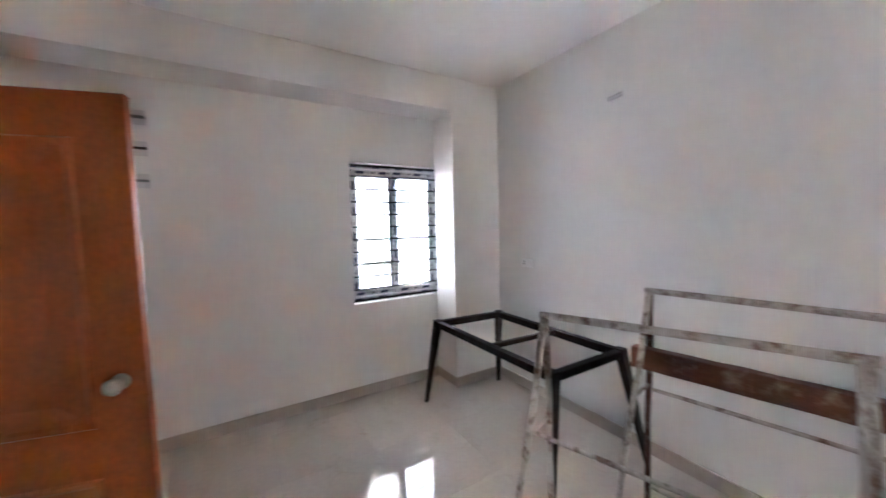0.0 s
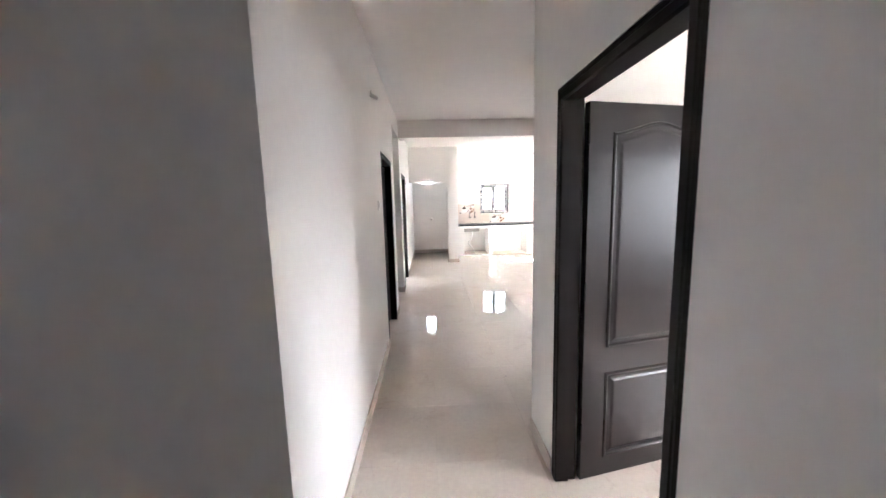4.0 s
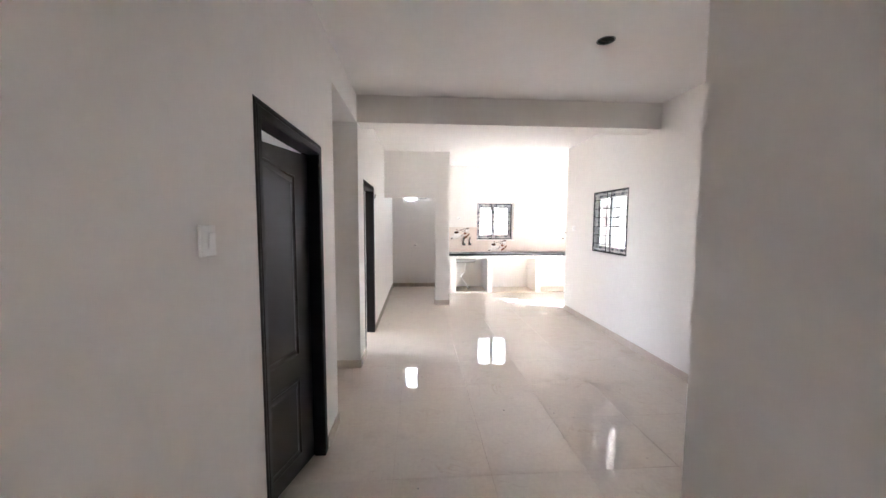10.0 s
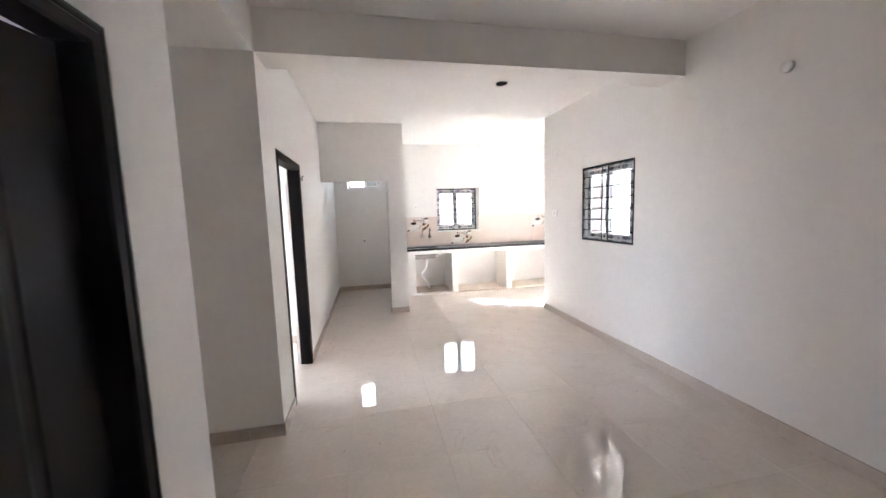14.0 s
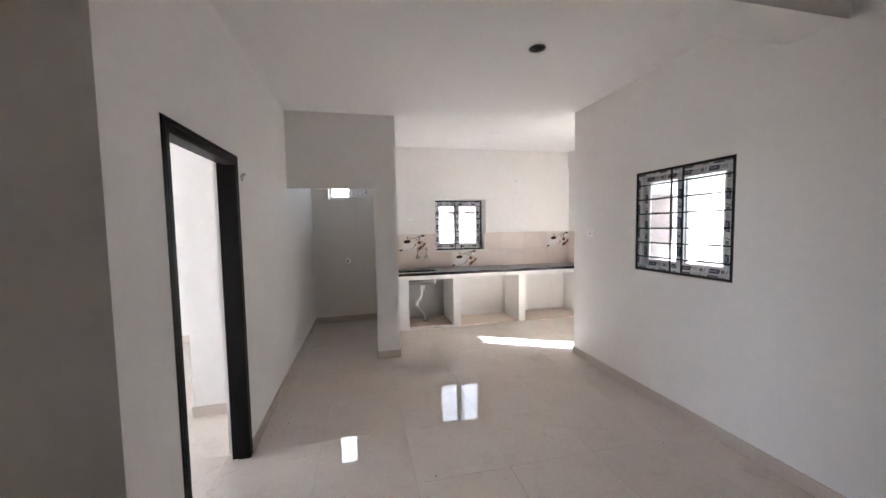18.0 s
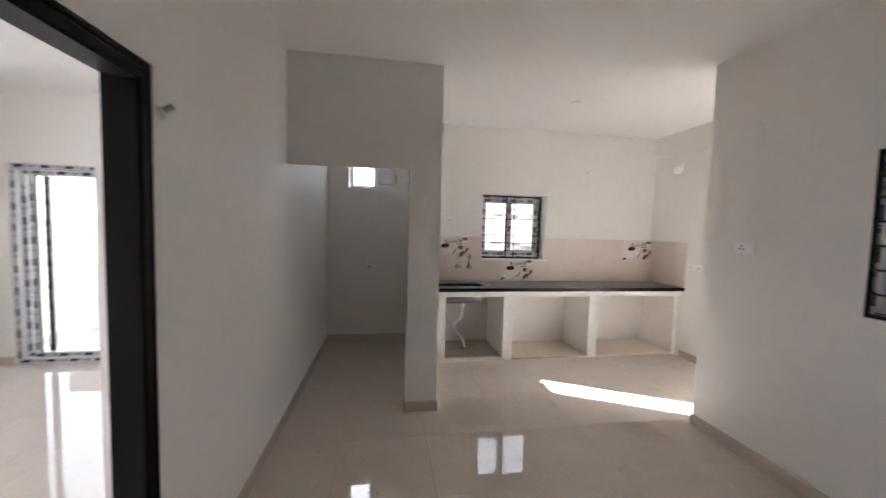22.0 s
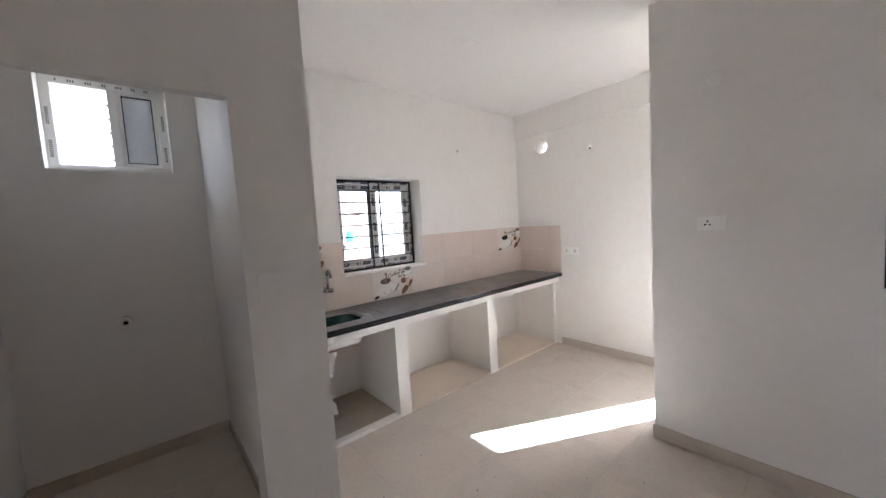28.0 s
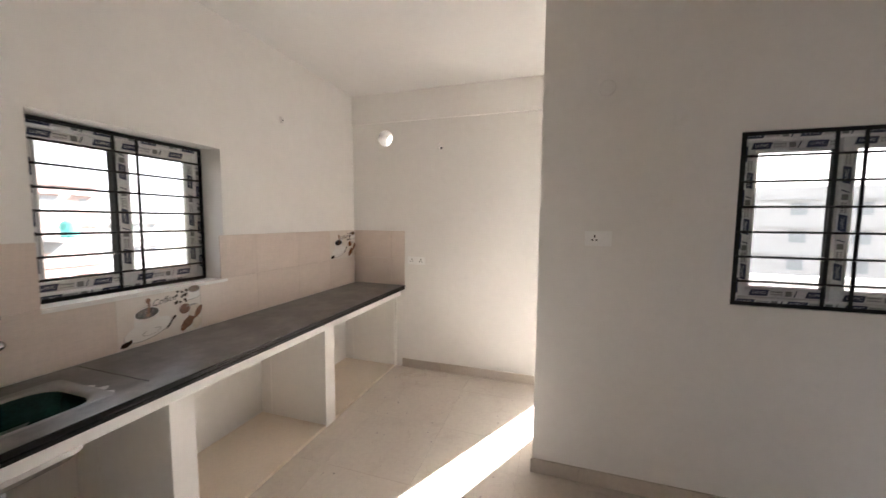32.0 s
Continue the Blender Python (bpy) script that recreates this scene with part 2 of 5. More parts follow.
M_TILE = spattered(floor_material(), (0.51, 0.45, 0.385), 3.2, 0.55, 0.80)
veined(M_TILE, (0.36, 0.28, 0.20), 1.5, 0.010, 0.25)
veined(M_TILE, (0.30, 0.24, 0.19), 5.5, 0.006, 0.28)


def glass_material(name, tint):
    m = bpy.data.materials.new(name)
    m.use_nodes = True
    b = m.node_tree.nodes["Principled BSDF"]
    b.inputs["Base Color"].default_value = (tint, tint * 1.01, tint * 1.01, 1)
    b.inputs["Roughness"].default_value, b.inputs["Transmission Weight"].default_value, b.inputs["IOR"].default_value = 0.0, 1.0, 1.1
    return m


# tints hold down the glare of the outside view, most in window_1
M_GLASS, M_DIMGLASS = glass_material("clear_glass", 0.44), glass_material("view_dimming_glass", 0.11)


# ---- building helpers ----
def add_box(bm, x0, x1, y0, y1, z0, z1):
    vs = [bm.verts.new((x, y, z)) for z in (z0, z1) for x, y in ((x0, y0), (x1, y0), (x1, y1), (x0, y1))]
    for q in ((3, 2, 1, 0), (4, 5, 6, 7), (0, 1, 5, 4), (1, 2, 6, 5), (2, 3, 7, 6), (3, 0, 4, 7)):
        bm.faces.new([vs[i] for i in q])
    return vs


def box(x0, x1, y0, y1, z0, z1, bevel=0.0, seg=2):
    bm = bmesh.new()
    add_box(bm, x0, x1, y0, y1, z0, z1)
    if bevel:
        bmesh.ops.bevel(bm, geom=bm.edges[:], offset=bevel, segments=seg, affect="EDGES", profile=0.6)
    return bm


def tube(points, radius, sides=10, closed_ends=True):
    """A round bar along a line of points, with a ring at each."""
    bm = bmesh.new()
    pts = [Vector(p) for p in points]
    rings = []
    for i, p in enumerate(pts):
        d = (pts[min(i + 1, len(pts) - 1)] - pts[max(i - 1, 0)]).normalized()
        side = d.cross(Vector((0, 0, 1)) if abs(d.z) < 0.95 else Vector((1, 0, 0))).normalized()
        up = side.cross(d)
        r = radius[i] if isinstance(radius, (list, tuple)) else radius
        rings.append([bm.verts.new(p + r * (math.cos(a) * side + math.sin(a) * up)) for a in (2 * math.pi * k / sides for k in range(sides))])
    for a, b in zip(rings, rings[1:]):
        for k in range(sides):
            bm.faces.new((a[k], a[(k + 1) % sides], b[(k + 1) % sides], b[k]))
    if closed_ends:
        bm.faces.new(rings[0][::-1])
        bm.faces.new(rings[-1])
    bmesh.ops.recalc_face_normals(bm, faces=bm.faces[:])
    for f in bm.faces:
        f.smooth = len(f.verts) == 4
    return bm


def beam_between(a, b, w, h, bevel=0.003):
    """A straight bar of rectangular section from a to b; w across, h upright."""
    a, b = Vector(a), Vector(b)
    d = b - a
    n = d.length
    bm = box(0, n, -w / 2, w / 2, -h / 2, h / 2, bevel)
    x = d.normalized()
    y = Vector((0, 0, 1)).cross(x)
    y = y.normalized() if y.length > 1e-3 else Vector((0, 1, 0))
    z = x.cross(y)
    bmesh.ops.transform(bm, matrix=Matrix.Translation(a) @ Matrix((x, y, z)).transposed().to_4x4(), verts=bm.verts[:])
    return bm


def lathe(profile, sides=24, axis="Z", caps=True):
    """A turned body from (radius, height) pairs."""
    bm = bmesh.new()
    rings = [[bm.verts.new((r * math.cos(a), r * math.sin(a), z)) for a in (2 * math.pi * k / sides for k in range(sides))] for r, z in profile]
    for a, b in zip(rings, rings[1:]):
        for k in range(sides):
            bm.faces.new((a[k], a[(k + 1) % sides], b[(k + 1) % sides], b[k]))
    if caps:
        bm.faces.new(rings[0][::-1])
        bm.faces.new(rings[-1])
    for f in bm.faces:
        f.smooth = len(f.verts) == 4
    if axis != "Z":
        bmesh.ops.transform(bm, matrix=pose(0, 0, 0, 0, 90, 0) if axis == "X" else pose(0, 0, 0, -90, 0, 0), verts=bm.verts[:])
    return bm


def moved(bm, m):
    bmesh.ops.transform(bm, matrix=m, verts=bm.verts[:])
    return bm


def mesh_of(name, bm, material):
    bmesh.ops.recalc_face_normals(bm, faces=bm.faces[:])
    me = bpy.data.meshes.new(name)
    bm.to_mesh(me)
    bm.free()
    me.materials.append(material)
    return me


def part(name, bm, material, parent, label=""):
    ob = new(name, mesh_of(name, bm, material))
    ob.parent = parent
    return tagged(ob, label) if label else ob


def thing(name, label, category, at=(0, 0, 0), group=""):
    ob = new(name)
    ob.empty_display_size = 0.1
    ob.location = at
    return tagged(ob, label, category, group)


def structure(name, bm, material, label="", category=""):
    return tagged(new(name, mesh_of(name, bm, material)), label, category, "", "structure")


def wall(name, axis, u0, u1, v0, v1, z0=0.0, z1=2.965, openings=(), label="", material=None):
    """A wall along x or y, from u0 to u1, its faces at v0 and v1, with rectangular openings (ua, ub, za, zb) cut through."""
    us = sorted({u0, u1, *[o[0] for o in openings], *[o[1] for o in openings]})
    zs = sorted({z0, z1, *[o[2] for o in openings], *[o[3] for o in openings]})
    us, zs = [u for u in us if u0 <= u <= u1], [z for z in zs if z0 <= z <= z1]

    def solid(i, k):
        if not (0 <= i < len(us) - 1 and 0 <= k < len(zs) - 1):
            return False
        cu, cz = (us[i] + us[i + 1]) / 2, (zs[k] + zs[k + 1]) / 2
        return not any(a < cu < b and c < cz < d for a, b, c, d in openings)

    bm = bmesh.new()
    cache = {}

    def v(u, w, z):
        key = (round(u, 5), round(w, 5), round(z, 5))
        if key not in cache:
            cache[key] = bm.verts.new((u, w, z) if axis == "x" else (w, u, z))
        return cache[key]

    for i in range(len(us) - 1):
        for k in range(len(zs) - 1):
            if not solid(i, k):
                continue
            a, b, c, d = us[i], us[i + 1], zs[k], zs[k + 1]
            for w in (v0, v1):
                bm.faces.new((v(a, w, c), v(b, w, c), v(b, w, d), v(a, w, d)))
            for di, dk, p, q in ((-1, 0, (a, c), (a, d)), (1, 0, (b, c), (b, d)), (0, -1, (a, c), (b, c)), (0, 1, (a, d), (b, d))):
                if not solid(i + di, k + dk):
                    bm.faces.new((v(p[0], v0, p[1]), v(q[0], v0, q[1]), v(q[0], v1, q[1]), v(p[0], v1, p[1])))
    return structure(name, bm, material or M_WALL, label or "smooth white painted plaster wall", "wall")


# ---- the plan ----
H = 2.965
XL, XR, XH = -0.385, 0.765, 3.0      # corridor and hall walls
YN = 1.09                           # far wall of the first room
YK, XK = 10.74, 4.25                 # kitchen walls
D1, D2, DR = (3.79, 4.77), (6.55, 7.51), (0.88, 1.855)
DT = 2.13
KW = (1.68, 2.56, 1.205, 2.085)
HW = (6.745, 7.66, 1.18, 2.09)
VW = (-0.105, 0.555, 2.13, 2.78)
RW = (-0.345, 0.61, 0.88, 2.185)
BW = (8.95, 9.84, 0.955, 2.26)
BD = (-3.56, -2.53, 0.0, 2.185)
NOOK = (8.10, 8.48, 0.4, 2.24)

wall("wall_room_north", "x", -4.15, XL - 0.15, YN, YN + 0.15)
wall("wall_room_west", "y", -2.75, YN, -4.15, -3.92, openings=[RW])
wall("wall_room_south", "x", -4.15, XR + 0.15, -2.75, -2.55, openings=[(-2.62, -1.70, 0.0, 2.1)])
wall("wall_corridor_left", "y", YN, 5.1, XL - 0.15, XL, openings=[(*D1, 0.0, DT)])
wall("wall_corridor_right", "y", -2.55, 2.25, XR, XR + 0.15, openings=[(*DR, 0.0, DT)])
wall("wall_step", "x", XR + 0.15, 1.55, 2.11, 2.25)
wall("wall_hall_side", "y", 2.25, 3.68, 1.40, 1.55)
wall("wall_hall_south", "x", 1.55, XH + 0.15, 3.53, 3.68, openings=())
wall("wall_hall_right", "y", 3.68, 8.66, XH, XH + 0.15, openings=[HW, (3.80, 4.72, 0.0, DT)])
wall("wall_niche_side", "x", -1.37, XL - 0.15, 4.95, 5.1)
wall("wall_niche_back", "y", 5.1, 6.18, -1.37, -1.22)
wall("wall_niche_end", "x", -1.37, XL - 0.15, 6.18, 6.33)
wall("wall_hall_left", "y", 6.18, 11.13, XL - 0.15, XL + 0.005, openings=[(*D2, 0.0, DT)])
wall("wall_utility_front", "x", XL + 0.005, 0.595, 9.13, 9.175, z0=2.09)
wall("wall_kitchen_pier", "x", 0.595, 0.865, 9.13, 9.28)
wall("wall_utility_right", "y", 9.28, 11.13, 0.74, 0.865)
wall("wall_utility_back", "x", XL - 0.15, 0.865, 11.13, 11.36, openings=[VW])
wall("wall_kitchen_back", "x", 0.865, XK + 0.2, YK, YK + 0.23, openings=[(KW[0], KW[1] + 0.042, KW[2], KW[3] + 0.004), (1.125, 1.845, 0.0, 0.82), (1.965, 2.98, 0.0, 0.82), (3.10, 4.205, 0.0, 0.82)])
wall("wall_kitchen_nook", "x", XH + 0.15, XK + 0.2, 7.7, 7.85)
# the second opening is unseen, added to brighten the bedroom
wall("wall_bedroom_west", "y", 6.33, 10.58, -4.18, -3.95, openings=[BW, (6.75, 8.25, 0.5, 2.3)])
wall("wall_bedroom_back", "x", -4.18, XL - 0.15, 10.58, 10.81, openings=[BD])
wall("wall_bedroom_south", "x", -4.18, -1.37, 6.18, 6.33)
wall("wall_wardrobe", "x", -1.03, XL - 0.15, 8.17, 8.29, z1=2.16)
# unseen opening, cut so that daylight reaches the den
wall("wall_den_west", "y", YN + 0.15, 4.95, -4.11, -3.96, openings=[(2.7, 3.3, 1.1, 2.0)])
wall("wall_den_north", "x", -4.11, -1.37, 4.95, 5.1)
wall("wall_study_north", "x", 1.55, 4.4, 2.11, 2.26)
wall("wall_study_south", "x", XR + 0.15, 4.4, -1.6, -1.45)
# opening out of view, added as the study's daylight
wall("wall_study_east", "y", -1.45, 2.11, 4.2, 4.4, openings=[(-0.4, 1.05, 0.9, 2.1)])


def kitchen_right_wall():
    """The wall with the side window and the round exhaust hole."""
    ob = wall("wall_kitchen_right", "y", 7.85, YK, XK, XK + 0.2, openings=[NOOK, (10.1, 10.5, 2.3, 2.7)])
    bm = bmesh.new()
    cy, cz, r, n = 10.345, 2.50, 0.085, 32
    for x in (XK, XK + 0.2):
        ring = [(cy + r * math.cos(a), cz + r * math.sin(a)) for a in (2 * math.pi * k / n for k in range(n))]
        sq = []
        for k in range(n):
            a = 2 * math.pi * k / n
            s = 0.2 / max(abs(math.cos(a)), abs(math.sin(a)))
            sq.append((10.3 + s * math.cos(a), 2.5 + s * math.sin(a)))
        a = [bm.verts.new((x, *p)) for p in ring]
        b = [bm.verts.new((x, *p)) for p in sq]
        for k in range(n):
            bm.faces.new((a[k], a[(k + 1) % n], b[(k + 1) % n], b[k]))
    part("hole_surround", bm, M_WALL, ob, "plaster round an open exhaust hole")
    bm = bmesh.new()
    ends = [[bm.verts.new((x, cy + r * math.cos(2 * math.pi * k / n), cz + r * math.sin(2 * math.pi * k / n))) for k in range(n)] for x in (XK, XK + 0.2)]
    for k in range(n):
        bm.faces.new((ends[0][k], ends[0][(k + 1) % n], ends[1][(k + 1) % n], ends[1][k]))
    # the lining's grey stands in for the shade inside the hole
    part("hole_lining", bm, M_HOLESHADE, ob, "hole lining coloured grey for the shade inside it")


kitchen_right_wall()

bm = bmesh.new()
add_box(bm, -4.3, 4.5, -2.8, 11.5, H, H + 0.15)
structure("ceiling", bm, M_CEIL, "flat white painted ceiling", "ceiling")
structure("beam_hall", box(XL + 0.005, XH, 6.19, 6.47, 2.68, H - 0.002), M_WALL, "white plastered ceiling beam across the hall", "beam")
structure("beam_niche", box(-1.22, XL, 5.1, 6.18, 2.68, H - 0.002), M_WALL, "white plastered lintel beam over the wash niche", "beam")
structure("beam_room", box(-3.92, -3.57, -2.55, 0.54, 2.66, H - 0.002), M_WALL, "white plastered beam along the window wall", "beam")
structure("column_room", box(-3.92, -3.57, 0.54, YN, 0, H - 0.002), M_WALL, "white plastered corner column", "column")
structure("beam_kitchen", box(XK - 0.025, XK, 7.85, YK, 2.66, H - 0.002), M_WALL, "white plastered beam over the kitchen wall", "beam")
structure("floor", box(-4.3, 4.5, -2.8, 11.5, -0.16, -0.004), M_GROUT, "cream glossy vitrified tile floor", "floor")


# ---- doors ----
def swept_frame(profile, w, h, closed=False):
    """A profile of (inwards from the outer edge, depth) pairs swept up, across and down round an opening w wide and h high, with mitred corners."""
    bm = bmesh.new()
    rows = []
    for a, d in profile:
        pts = [(a, d, 0.0), (a, d, h - a), (w - a, d, h - a), (w - a, d, 0.0)]
        if closed:
            pts = [(a, d, a), (a, d, h - a), (w - a, d, h - a), (w - a, d, a)]
        rows.append([bm.verts.new(p) for p in pts])
    n = len(rows)
    m = 4 if closed else 3
    for i in range(n):
        for k in range(m):
            j = (k + 1) % 4
            bm.faces.new((rows[i][k], rows[i][j], rows[(i + 1) % n][j], rows[(i + 1) % n][k]))
    if not closed:
        bm.faces.new([r[0] for r in rows])
        bm.faces.new([r[3] for r in rows][::-1])
    return bm


FRAME_PROFILE = [(0, 0.002), (0.012, -0.004), (0.020, -0.004), (0.024, 0.002), (0.030, -0.004), (0.060, -0.004), (0.068, 0.004),
                 (0.068, 0.070), (0.056, 0.070), (0.056, 0.115), (0, 0.115)]


def offset_outline(pts, d):
    out = []
    n = len(pts)
    for i in range(n):
        p, a, b = Vector(pts[i]), Vector(pts[i - 1]), Vector(pts[(i + 1) % n])
        e1, e2 = (p - a).normalized(), (b - p).normalized()
        n1, n2 = Vector((-e1.y, e1.x)), Vector((-e2.y, e2.x))
        v = n1 + n2
        v = v / max(v.dot(v) / 2, 0.3)
        out.append(p + v * d)
    return out


def moulded_panel(outline, side=-1.0):
    """A door panel in relief: a sunk moulding round a raised field. The outline is in x and z, anticlockwise; side is the way it faces along y."""
    bm = bmesh.new()
    steps = [(0, 0.0), (0.004, 0.007), (0.012, 0.008), (0.018, 0.002), (0.026, 0.0015), (0.040, 0.004), (0.052, 0.0095), (0.060, 0.010)]
    rings = [[bm.verts.new((p.x, side * hh, p.y)) for p in offset_outline(outline, d)] for d, hh in steps]
    for a, b in zip(rings, rings[1:]):
        for k in range(len(a)):
            bm.faces.new((a[k], a[(k + 1) % len(a)], b[(k + 1) % len(b)], b[k]))
    bm.faces.new(rings[-1])
    return bm


def arched_outline(x0, x1, z0, z1, rise):
    pts = [(x0, z0), (x1, z0), (x1, z1)]
    n = 18
    for i in range(1, n):
        s = i / n
        x = x1 + (x0 - x1) * s
        c = 1 - abs(2 * s - 1)
        pts.append((x, z1 + rise * (c * c * (3 - 2 * c))))
    pts.append((x0, z1))
    return pts


def door_leaf(parent, width, height, material, m, both=True, handle=None, arch=0.06):
    """A panelled leaf in x and z from its hinge, 38 mm thick."""
    leaf = part("leaf", box(0, width, 0, 0.038, 0.008, height, 0.003), material, parent)
    leaf.matrix_local = m
    mx = 0.14
    for side, y in ((-1.0, 0.0), (1.0, 0.038)):
        for outline in (arched_outline(mx, width - mx, 0.775, height - 0.145, arch), [(mx, 0.12), (width - mx, 0.12), (width - mx, 0.63), (mx, 0.63)]):
            p = part("panel", moulded_panel(outline, side), material, leaf)
            p.location = (0, y, 0)
    for z in (0.25, 1.05, 1.85):
        part("hinge", moved(lathe([(0.007, 0), (0.009, 0.004), (0.009, 0.096), (0.007, 0.1)], 12), pose(-0.004, 0.0, z)), M_BLACK, leaf, "black steel butt hinge")
    if handle:
        for side, y in ((-1, 0.0), (1, 0.038)):
            k = part("knob", moved(lathe([(0.030, 0), (0.031, 0.005), (0.014, 0.010), (0.012, 0.032), (0.022, 0.040), (0.029, 0.052), (0.027, 0.066), (0.014, 0.074)], 24),
                                   pose(width - 0.06, y, handle, 90 if side < 0 else -90, 0, 0)), M_DULLSTEEL, leaf, "satin steel round door knob")
    return leaf


def door(name, at, rz, width, label, leaf=None, material=None, depth=None):
    """A door in its opening. leaf: hinge x, swing in degrees, knob height."""
    d = tagged(new(name), label, "door", "", "structure")
    d.matrix_world = pose(*at, 0, 0, rz)
    prof = FRAME_PROFILE if depth is None else [(a, b if b < 0.1 else depth) for a, b in FRAME_PROFILE]
    part("door_frame", moved(swept_frame(prof, width - 0.004, DT - 0.002), pose(0.002, 0, 0)), material or M_FRAME, d)
    if leaf:
        hx, yaw, knob, hy = leaf
        door_leaf(d, width - 0.125, 2.055, material or M_LEAF, pose(hx, hy, 0, 0, 0, yaw), handle=knob)
    return d


door("door_1", (XL, D1[0], 0), 90, D1[1] - D1[0], "dark brown moulded panel door standing slightly ajar", leaf=(D1[1] - D1[0] - 0.062, 165, None, 0.112))
door("door_2", (XL + 0.005, D2[0], 0), 90, D2[1] - D2[0], "empty dark brown wooden door frame to a bright bedroom")
door("door_3", (XR, DR[1], 0), -90, DR[1] - DR[0], "dark brown moulded panel door standing wide open", leaf=(0.075, 101.8, 1.05, 0.136))
door("door_4", (XH, 4.72, 0), -90, 0.92, "closed dark brown moulded panel door in the hall", leaf=(0.062, 0, None, 0.074))


def orange_door():
    d = tagged(new("door_5"), "orange-brown varnished wooden entrance door standing open", "door", "", "structure")
    hx, hy, ang, w = -2.575, -2.455, 75.7, 0.905
    d.matrix_world = pose(hx, hy, 0, 0, 0, ang)
    leaf = part("leaf", box(0, w, 0, 0.04, 0.008, 2.07, 0.003), M_ORANGE, d)
    for y, side in ((0.0, -1.0), (0.04, 1.0)):
        for x0, x1, z0, z1 in ((0.15, w - 0.15, 0.92, 1.92), (0.15, w - 0.15, 0.16, 0.74)):
            bm = bmesh.new()
            o = [(x0, z0), (x1, z0), (x1, z1), (x0, z1)]
            steps = [(0, 0.0), (0.006, 0.008), (0.02, 0.006), (0.03, 0.0015), (0.05, 0.0015), (0.10, 0.010)]
            rings = [[bm.verts.new((p.x, side * hh, p.y)) for p in offset_outline(o, dd)] for dd, hh in steps]
            for a, b in zip(rings, rings[1:]):
                for k in range(4):
                    bm.faces.new((a[k], a[(k + 1) % 4], b[(k + 1) % 4], b[k]))
            bm.faces.new(rings[-1])
            p = part("panel", bm, M_ORANGE, leaf)
            p.location = (0, y, 0)
        part("knob", moved(lathe([(0.028, 0), (0.028, 0.006), (0.012, 0.012), (0.012, 0.03), (0.024, 0.04), (0.029, 0.055), (0.022, 0.068), (0.008, 0.072)], 24),
                           pose(w - 0.075, y, 1.08, 90 if side < 0 else -90, 0, 0)), M_DULLSTEEL, leaf, "satin steel round door knob")
    fr = part("door_frame", moved(swept_frame([(0, -0.012), (0.055, -0.012), (0.055, 0.10), (0, 0.10)], 0.916, 2.095), pose(0, 0, 0)), M_ORANGE, d)
    fr.matrix_local = d.matrix_world.inverted() @ pose(-1.702, -2.55, 0, 0, 0, 180)


orange_door()


# ---- windows ----
M_FILMBASE = mat("grey_film", (0.60, 0.60, 0.605), 0.35, vary=0.2, scale=14)
M_NAVY = mat("navy_film_print", (0.012, 0.018, 0.060), 0.4, vary=0.3, scale=40)
M_GREYPRINT = mat("grey_film_print", (0.16, 0.16, 0.165), 0.5, vary=0.3, scale=60)
M_PALE = mat("pale_film_print", (0.62, 0.62, 0.62), 0.5)
M_INTER = mat("dark_grey_seal", (0.05, 0.055, 0.055), 0.4, vary=0.15)
M_FROST = mat("frosted_pane", (0.55, 0.56, 0.58), 0.5)
M_FROST.node_tree.nodes["Principled BSDF"].inputs["Transmission Weight"].default_value = 0.15


def text_mesh(body, size, shear=0.0):
    cu = bpy.data.curves.new("lettering", "FONT")
    cu.body, cu.size, cu.align_x, cu.align_y, cu.shear, cu.extrude = body, size, "CENTER", "CENTER", shear, 0.0003
    cu.resolution_u = 2
    tmp = bpy.data.objects.new("lettering", cu)
    scene.collection.objects.link(tmp)
    dg = bpy.context.evaluated_depsgraph_get()
    me = bpy.data.meshes.new_from_object(tmp.evaluated_get(dg))
    me.name = "lettering"
    bpy.data.objects.remove(tmp)
    return me


UPVC_TEXT = text_mesh("U-PVC", 0.021, 0.1)
UPVC_TEXT.materials.clear()
UPVC_TEXT.materials.append(M_PALE)


def film_print(parent, length, wide, m, rnd, lettered):
    """Printing along one profile, in its own x, lying 1 mm proud: navy labels, grey words as bars, dark tabs."""
    navy, grey = bmesh.new(), bmesh.new()
    x = rnd.uniform(0.0, 0.06)
    hh = wide * (0.34 if lettered else 0.25)

    def quad(bm, a, b, z0, z1, lean):
        q = [bm.verts.new(p) for p in ((a, 0, z0), (b, 0, z0), (b + lean, 0, z1), (a + lean, 0, z1))]
        bm.faces.new(q)

    while x + 0.1 < length:
        w = 0.082
        quad(navy, x, x + w, -hh, hh, 0.01)
        if lettered:
            t = new("lettering", UPVC_TEXT)
            t.parent = parent
            t.matrix_local = m @ pose(x + w / 2 + 0.004, -0.0012, 0, 90, 0, 0)
        x += w + 0.014
        if x + 0.07 < length:
            for k in range(6):
                quad(grey, x + 0.009 * k, x + 0.009 * k + 0.006, hh * 0.15, hh * 0.7, 0.0015)
                quad(grey, x + 0.009 * k, x + 0.009 * k + 0.005, -hh * 0.6, -hh * 0.15, 0.0015)
            x += 0.064
        if x + 0.05 < length:
            quad(grey, x, x + 0.028, -hh * 0.8, hh * 0.8, 0.0)
            quad(navy, x + 0.034, x + 0.040, -hh, hh, 0.012)
            x += 0.06 + rnd.uniform(0, 0.03)
    for nm, bm, mt in (("film_label", navy, M_NAVY), ("film_words", grey, M_GREYPRINT)):
        if bm.verts:
            p = part(nm, bm, mt, parent)
            p.matrix_local = m


